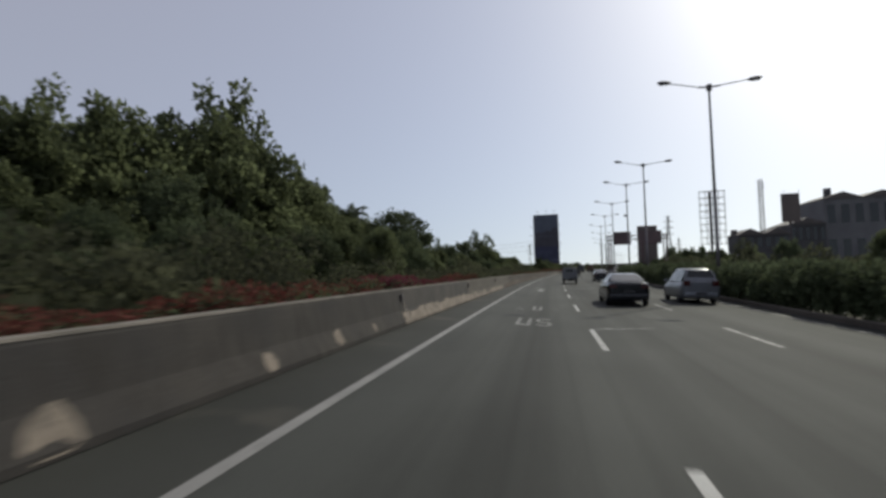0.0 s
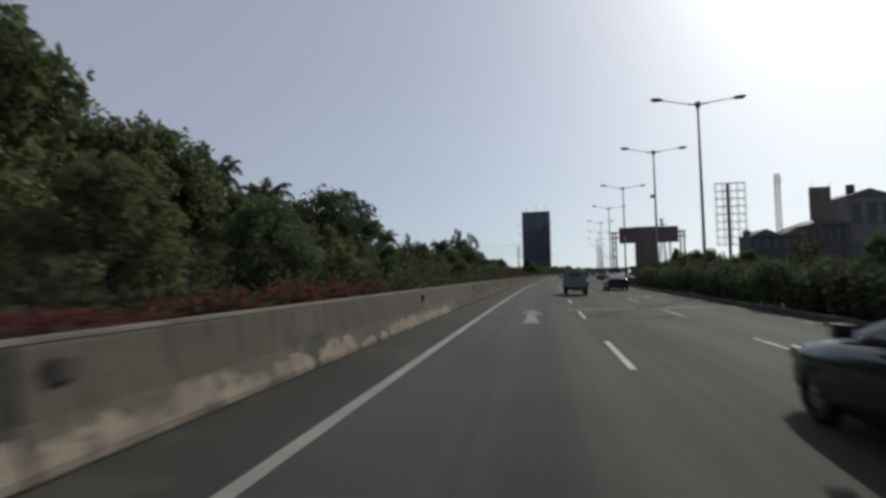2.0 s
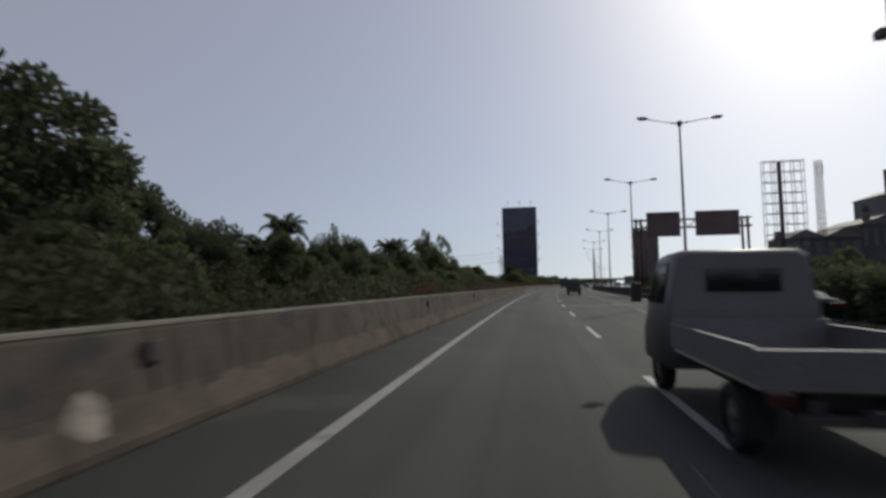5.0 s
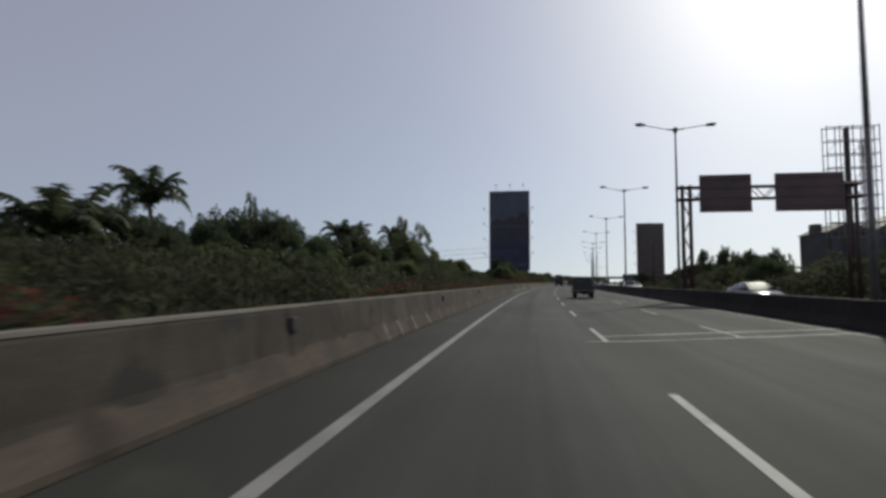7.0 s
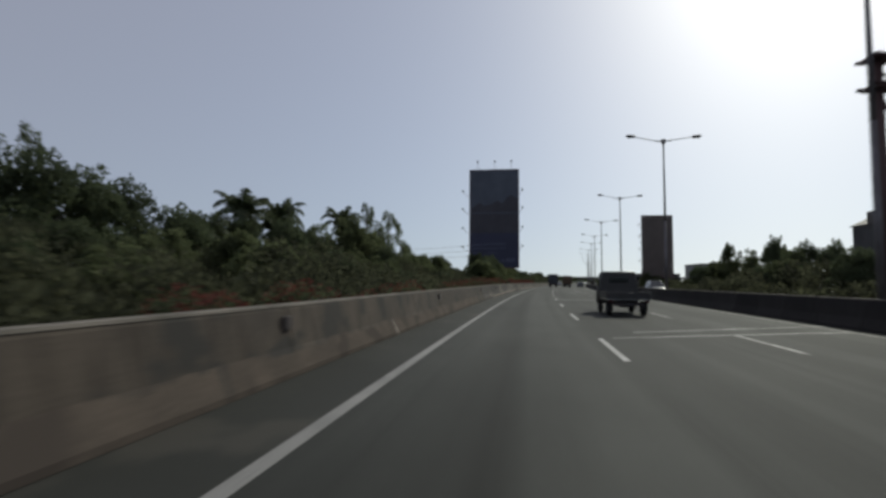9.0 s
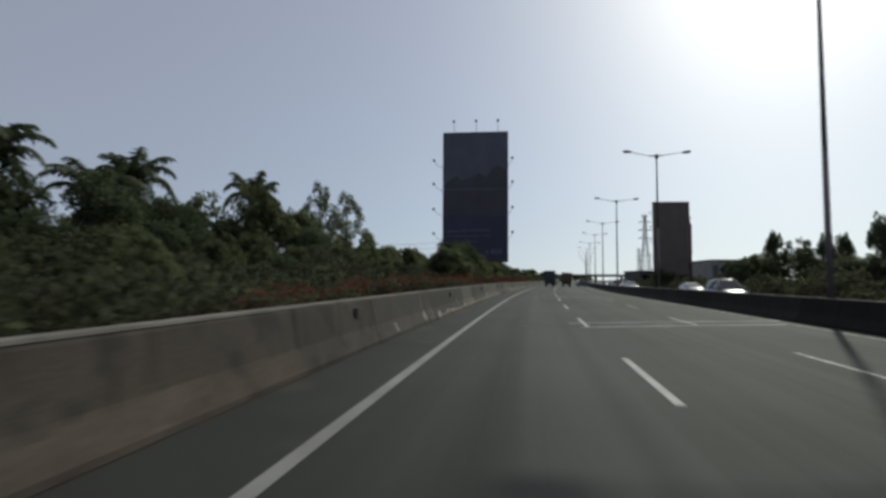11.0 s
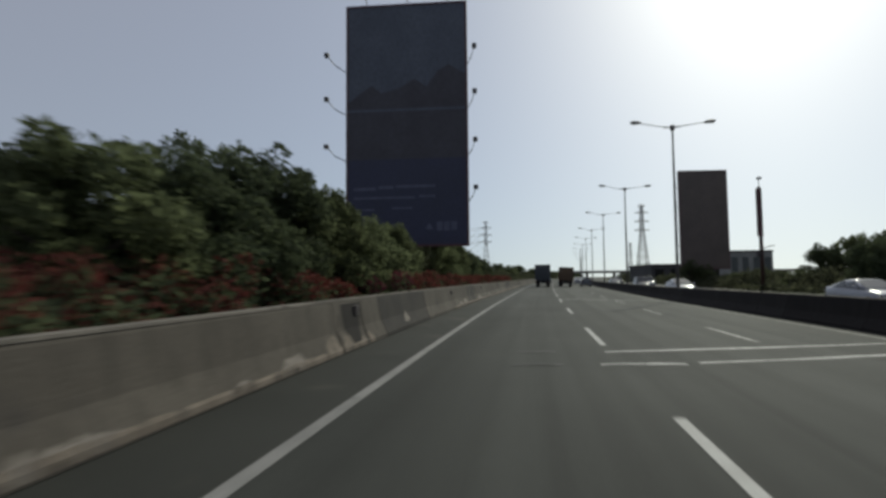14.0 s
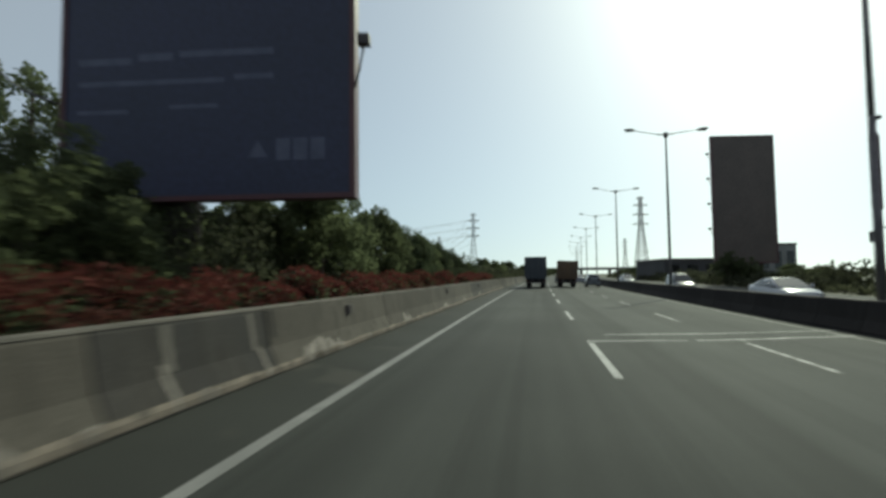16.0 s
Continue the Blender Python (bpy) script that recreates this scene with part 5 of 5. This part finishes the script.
def car(m, label, paint, kind="sedan", group="traffic on the motorway"):
    """A car with its tail at y = 0 and its nose ahead."""
    top = empty("car", m, label, "car", group)
    if kind == "sedan":
        L, W, zs, zr = 4.85, 0.92, 1.0, 1.45
        st = [(0.0, W * 0.74, 0.42, 0.93), (0.03, W * 0.85, 0.34, 1.0), (0.1, W * 0.92, 0.27, 1.05), (0.25, W * 0.97, 0.22, 1.075), (0.6, W, 0.2, 1.08), (1.2, W, 0.2, 1.05), (2.0, W, 0.2, 1.02), (2.8, W, 0.2, 0.99), (3.6, W, 0.2, 0.94), (4.2, W * 0.98, 0.21, 0.87), (4.55, W * 0.93, 0.24, 0.79), (4.75, W * 0.84, 0.29, 0.71), (4.85, W * 0.7, 0.36, 0.62)]
        g = [(0.42, 1.06), (1.35, zr - 0.05), (2.5, zr), (3.7, 0.97)]
    else:
        L, W, zs, zr = 4.4, 0.87, 1.0, 1.68
        st = [(0.0, W * 0.84, 0.45, 1.0), (0.08, W * 0.96, 0.3, 1.06), (0.4, W, 0.22, 1.06), (1.2, W, 0.22, 1.04), (2.6, W, 0.22, 1.0), (3.4, W, 0.22, 0.96), (4.1, W * 0.96, 0.24, 0.84), (4.32, W * 0.85, 0.28, 0.7), (4.4, W * 0.72, 0.36, 0.62)]
        g = [(0.06, 1.05), (0.32, zr - 0.06), (2.3, zr), (3.45, 0.98)]
    part("body", shell(st), paint, top)
    (ya, za), (yb, zb), (yc, zc), (yd, zd) = g
    wb, wr = W * 0.9, W * 0.66
    ring = lambda y, z, w: [(-wb, y, min(z, zs) - 0.05), (-w, y, z - 0.03), (-w * 0.8, y, z), (w * 0.8, y, z), (w, y, z - 0.03), (wb, y, min(z, zs) - 0.05)]
    part("cabin", loft([ring(ya, za, wb * 0.97), ring((ya + yb) / 2, (za + zb) / 2, (wb + wr) / 2), ring(yb, zb, wr), ring((yb + yc) / 2, zr + 0.01, wr * 1.02), ring(yc, zc, wr), ring((yc + yd) / 2, (zc + zd) / 2, (wb + wr) / 2), ring(yd, zd, wb * 0.97)]), paint, top)
    part("rear_window", pane(((-wb * 0.86, ya + 0.06, za + 0.05), (wb * 0.86, ya + 0.06, za + 0.05), (wr * 0.86, yb - 0.05, zb - 0.03), (-wr * 0.86, yb - 0.05, zb - 0.03)), (0, -1, 0.3)), GLASS, top)
    part("windscreen", pane(((-wb * 0.88, yd - 0.06, zd + 0.03), (wb * 0.88, yd - 0.06, zd + 0.03), (wr * 0.88, yc + 0.05, zc - 0.02), (-wr * 0.88, yc + 0.05, zc - 0.02)), (0, 1, 0.3)), GLASS, top)
    ym = (yb + yc) / 2
    for s in (-1, 1):
        lo, hi = s * (wb + 0.005), s * (wr + 0.012)
        zl = zs + 0.02
        for y0, y1, y2, y3 in ((ya + 0.45, ym - 0.04, ym - 0.04, yb + 0.08), (ym + 0.04, yd - 0.45, yc - 0.02, ym + 0.04)):
            part("side_window", pane(((lo, y0, zl), (lo, y1, zl), (hi, y2, zr - 0.09), (hi, y3, zr - 0.09)), (s, 0, 0.2)), GLASS, top)
        part("door_mirror", boxes((min(s * W, s * (W + 0.18)), max(s * W, s * (W + 0.18)), yd - 0.55, yd - 0.45, zs, zs + 0.14), bevel=0.02), paint, top)
        part("tail_light", boxes((min(s * W * 0.55, s * W * 0.9), max(s * W * 0.55, s * W * 0.9), -0.03, 0.12, 0.8 if kind == "sedan" else 0.85, 0.96 if kind == "sedan" else 1.1), bevel=0.02), TAIL_RED, top, "red tail light")
        part("headlight", boxes((min(s * W * 0.5, s * W * 0.85), max(s * W * 0.5, s * W * 0.85), L - 0.22, L - 0.04, 0.58, 0.72), bevel=0.02), CHROME, top, "clear headlight")
        for y in (0.85, L - 0.85):
            wheel(top, s * (W - 0.01), y, 0.32, 0.2)
    part("bumper", boxes((-W * 0.88, W * 0.88, -0.035, 0.2, 0.3, 0.56), bevel=0.09), paint, top)
    part("number_plate", boxes((-0.24, 0.24, -0.06, -0.036, 0.45 if kind == "mpv" else 0.62, 0.54 if kind == "mpv" else 0.73)), PLATE, top)
    part("exhaust", tubes(((W * 0.55, -0.04, 0.26), (W * 0.55, 0.3, 0.26), 0.035)), CHROME, top)
    return top


def pickup(m, label, paint):
    top = empty("pickup_truck", m, label, "truck", "traffic on the motorway")
    W = 0.86
    part("chassis", boxes((-0.45, -0.33, 0.1, 3.9, 0.42, 0.58), (0.33, 0.45, 0.1, 3.9, 0.42, 0.58), (-0.4, 0.4, 0.5, 0.65, 0.42, 0.55), (-0.4, 0.4, 2.2, 2.35, 0.42, 0.55), bevel=0.01), DARK_STEEL, top)
    sec = lambda y, z0, z1, w, wt: [(-w, y, z0), (-w, y, (z0 + z1) / 2), (-wt, y, z1 - 0.06), (-wt * 0.85, y, z1), (wt * 0.85, y, z1), (wt, y, z1 - 0.06), (w, y, (z0 + z1) / 2), (w, y, z0)]
    part("cab", loft([sec(2.42, 0.5, 1.84, W * 0.97, W * 0.84), sec(2.5, 0.42, 1.9, W, W * 0.88), sec(3.3, 0.42, 1.9, W, W * 0.86), sec(3.75, 0.42, 1.45, W, W * 0.92), sec(4.05, 0.45, 1.1, W * 0.96, W * 0.9), sec(4.15, 0.5, 0.95, W * 0.85, W * 0.8)]), paint, top)
    part("rear_window", boxes((-0.42, 0.42, 2.395, 2.43, 1.38, 1.66), bevel=0.01), GLASS, top)
    part("windscreen", pane(((-W * 0.82, 3.74, 1.46), (W * 0.82, 3.74, 1.46), (W * 0.76, 3.36, 1.84), (-W * 0.76, 3.36, 1.84)), (0, 1, 1)), GLASS, top)
    for s in (-1, 1):
        part("side_window", pane(((s * W * 0.975, 2.7, 1.22), (s * W * 0.985, 3.62, 1.22), (s * W * 0.89, 3.3, 1.76), (s * W * 0.9, 2.7, 1.76)), (s, 0, 0.2)), GLASS, top)
        mir = part("door_mirror", boxes((min(s * 0.95, s * 1.1), max(s * 0.95, s * 1.1), 3.55, 3.62, 1.22, 1.5), bevel=0.02), DARK_STEEL, top)
        part("mirror_stay", tubes(((s * 0.84, 3.6, 1.3), (s * 0.98, 3.59, 1.35), 0.015)), DARK_STEEL, mir)
        part("side_board", boxes((min(s * 0.84, s * 0.88), max(s * 0.84, s * 0.88), 0.0, 2.34, 0.72, 1.0), bevel=0.008), paint, top)
        part("tail_light", boxes((min(s * 0.62, s * 0.8), max(s * 0.62, s * 0.8), -0.07, -0.02, 0.56, 0.66), bevel=0.01), TAIL_RED, top, "red tail light")
        for y in (0.75, 3.45):
            wheel(top, s * 0.8, y, 0.3, 0.19)
        part("mudguard", boxes((min(s * 0.58, s * 0.8), max(s * 0.58, s * 0.8), 0.36, 0.38, 0.2, 0.6)), RUBBER, top)
    part("bed_floor", boxes((-0.84, 0.84, 0.0, 2.34, 0.66, 0.72), bevel=0.008), CHROME, top, "bare metal bed floor")
    part("front_board", boxes((-0.86, 0.86, 2.34, 2.38, 0.7, 1.06), bevel=0.008), paint, top)
    part("tailgate", boxes((-0.88, 0.88, -0.04, 0.0, 0.7, 0.98), bevel=0.008), paint, top)
    part("bumper", boxes((-0.6, 0.6, -0.08, 0.02, 0.42, 0.5), bevel=0.01), DARK_STEEL, top)
    part("number_plate", boxes((-0.2, 0.2, -0.1, -0.082, 0.44, 0.55)), PLATE, top)
    part("spare_wheel", tubes(((0, 0.8, 0.34), (0, 0.8, 0.5), 0.28), n=16), RUBBER, top)
    part("exhaust", tubes(((0.3, 0.0, 0.34), (0.3, 1.5, 0.36), 0.03)), DARK_STEEL, top)
    return top


def box_truck(m, label, box_paint, h=3.1, length=5.2):
    top = empty("box_truck", m, label, "truck", "traffic on the motorway")
    part("cargo_box", boxes((-1.12, 1.12, 0.0, length, 0.95, h), bevel=0.03), box_paint, top)
    for k in range(7):
        for x in (-1.145, 1.12):
            part("box_rib", boxes((x, x + 0.025, 0.15 + k * (length - 0.4) / 6, 0.25 + k * (length - 0.4) / 6, 1.0, h - 0.05)), box_paint, top)
    for x0, x1 in ((-1.08, -0.01), (0.01, 1.08)):
        d = part("rear_door", boxes((x0, x1, -0.035, 0.0, 1.0, h - 0.08), bevel=0.01), box_paint, top)
        part("lock_bar", tubes(((x0 * 0.3 + x1 * 0.7, -0.055, 1.05), (x0 * 0.3 + x1 * 0.7, -0.055, h - 0.12), 0.015), ((x0 * 0.7 + x1 * 0.3, -0.055, 1.05), (x0 * 0.7 + x1 * 0.3, -0.055, h - 0.12), 0.015)), STEEL, d)
    part("chassis", boxes((-0.45, -0.3, 0.1, length + 1.6, 0.65, 0.9), (0.3, 0.45, 0.1, length + 1.6, 0.65, 0.9)), DARK_STEEL, top)
    part("cab", boxes((-1.0, 1.0, length + 0.2, length + 1.8, 0.55, 2.35), bevel=0.12), CAR_GREY, top)
    part("windscreen", boxes((-0.85, 0.85, length + 1.79, length + 1.82, 1.5, 2.15), bevel=0.01), GLASS, top)
    part("bumper", boxes((-1.05, 1.05, -0.02, 0.08, 0.5, 0.66), bevel=0.02), DARK_STEEL, top)
    for s in (-1, 1):
        part("tail_light", boxes((min(s * 0.72, s * 1.0), max(s * 0.72, s * 1.0), -0.05, 0.0, 0.7, 0.84), bevel=0.01), TAIL_RED, top, "red tail light")
        part("side_window", boxes((min(s * 0.99, s * 1.012), max(s * 0.99, s * 1.012), length + 0.6, length + 1.5, 1.5, 2.1)), GLASS, top)
        for y in (1.3, length + 1.0):
            wheel(top, s * 0.98, y, 0.45, 0.3 if y > 2 else 0.5)
        part("mudguard", boxes((min(s * 0.55, s * 1.0), max(s * 0.55, s * 1.0), 0.7, 0.73, 0.25, 0.95)), RUBBER, top)
    part("number_plate", boxes((-0.25, 0.25, -0.045, -0.022, 0.52, 0.63)), PLATE, top)
    return top


def on_road(lat, y, turn=0.0):
    a, b = level(lat - 0.8, y + 1.5), level(lat + 0.8, y + 1.5)
    return pose(axis(y + 2) + lat, y, (a + b) / 2 + 0.005, 0, math.degrees(math.atan2(a - b, 1.6)), heading(y + 2) + turn)


car(on_road(5.9, 34.5), "black saloon car in the middle lane with glossy paint", CAR_BLACK)
car(on_road(9.5, 37.0), "silver people carrier in the lane by the median", CAR_SILVER, "mpv")
car(on_road(8.4, 79.0), "dark saloon car in the lane by the median", CAR_BLACK)
pickup(on_road(4.3, 69.5), "dull white light pickup truck with an empty flat bed", CAR_DULL)
pickup(on_road(5.7, 130.0), "dark brown light pickup truck in the middle lane", CAR_DARK)
box_truck(on_road(5.4, 246), "box truck with a dull orange cargo box", CARGO_ORANGE)
box_truck(on_road(1.9, 240), "container truck with a blue-grey box in the nearside lane", CARGO_BLUE, 3.3, 6.0)
car(on_road(9.0, 252), "silver people carrier far ahead by the median", CAR_SILVER, "mpv")
car(on_road(5.3, 275), "grey people carrier in the far queue", CAR_GREY, "mpv")
car(on_road(1.8, 290), "silver saloon car in the far queue", CAR_SILVER)
car(on_road(9.0, 280), "white saloon car in the far queue", CAR_WHITE)
for lat, y, paint, kind, label in ((15.2, 122, CAR_SILVER, "sedan", "silver saloon car on the opposite carriageway"), (15.0, 171, CAR_SILVER, "mpv", "silver people carrier on the opposite carriageway"), (19.0, 195, CAR_WHITE, "sedan", "white saloon car on the opposite carriageway"),
                                   (15.2, 217, CAR_WHITE, "sedan", "white saloon car on the opposite carriageway"), (15.0, 236, CAR_GREY, "mpv", "grey people carrier on the opposite carriageway"), (18.8, 252, CAR_WHITE, "mpv", "white people carrier on the opposite carriageway"),
                                   (15.2, 268, CAR_SILVER, "sedan", "silver saloon car on the opposite carriageway"), (18.6, 290, CAR_GREY, "mpv", "grey people carrier on the opposite carriageway")):
    car(on_road(lat, y, 180), label, paint, kind, "traffic on the opposite carriageway")
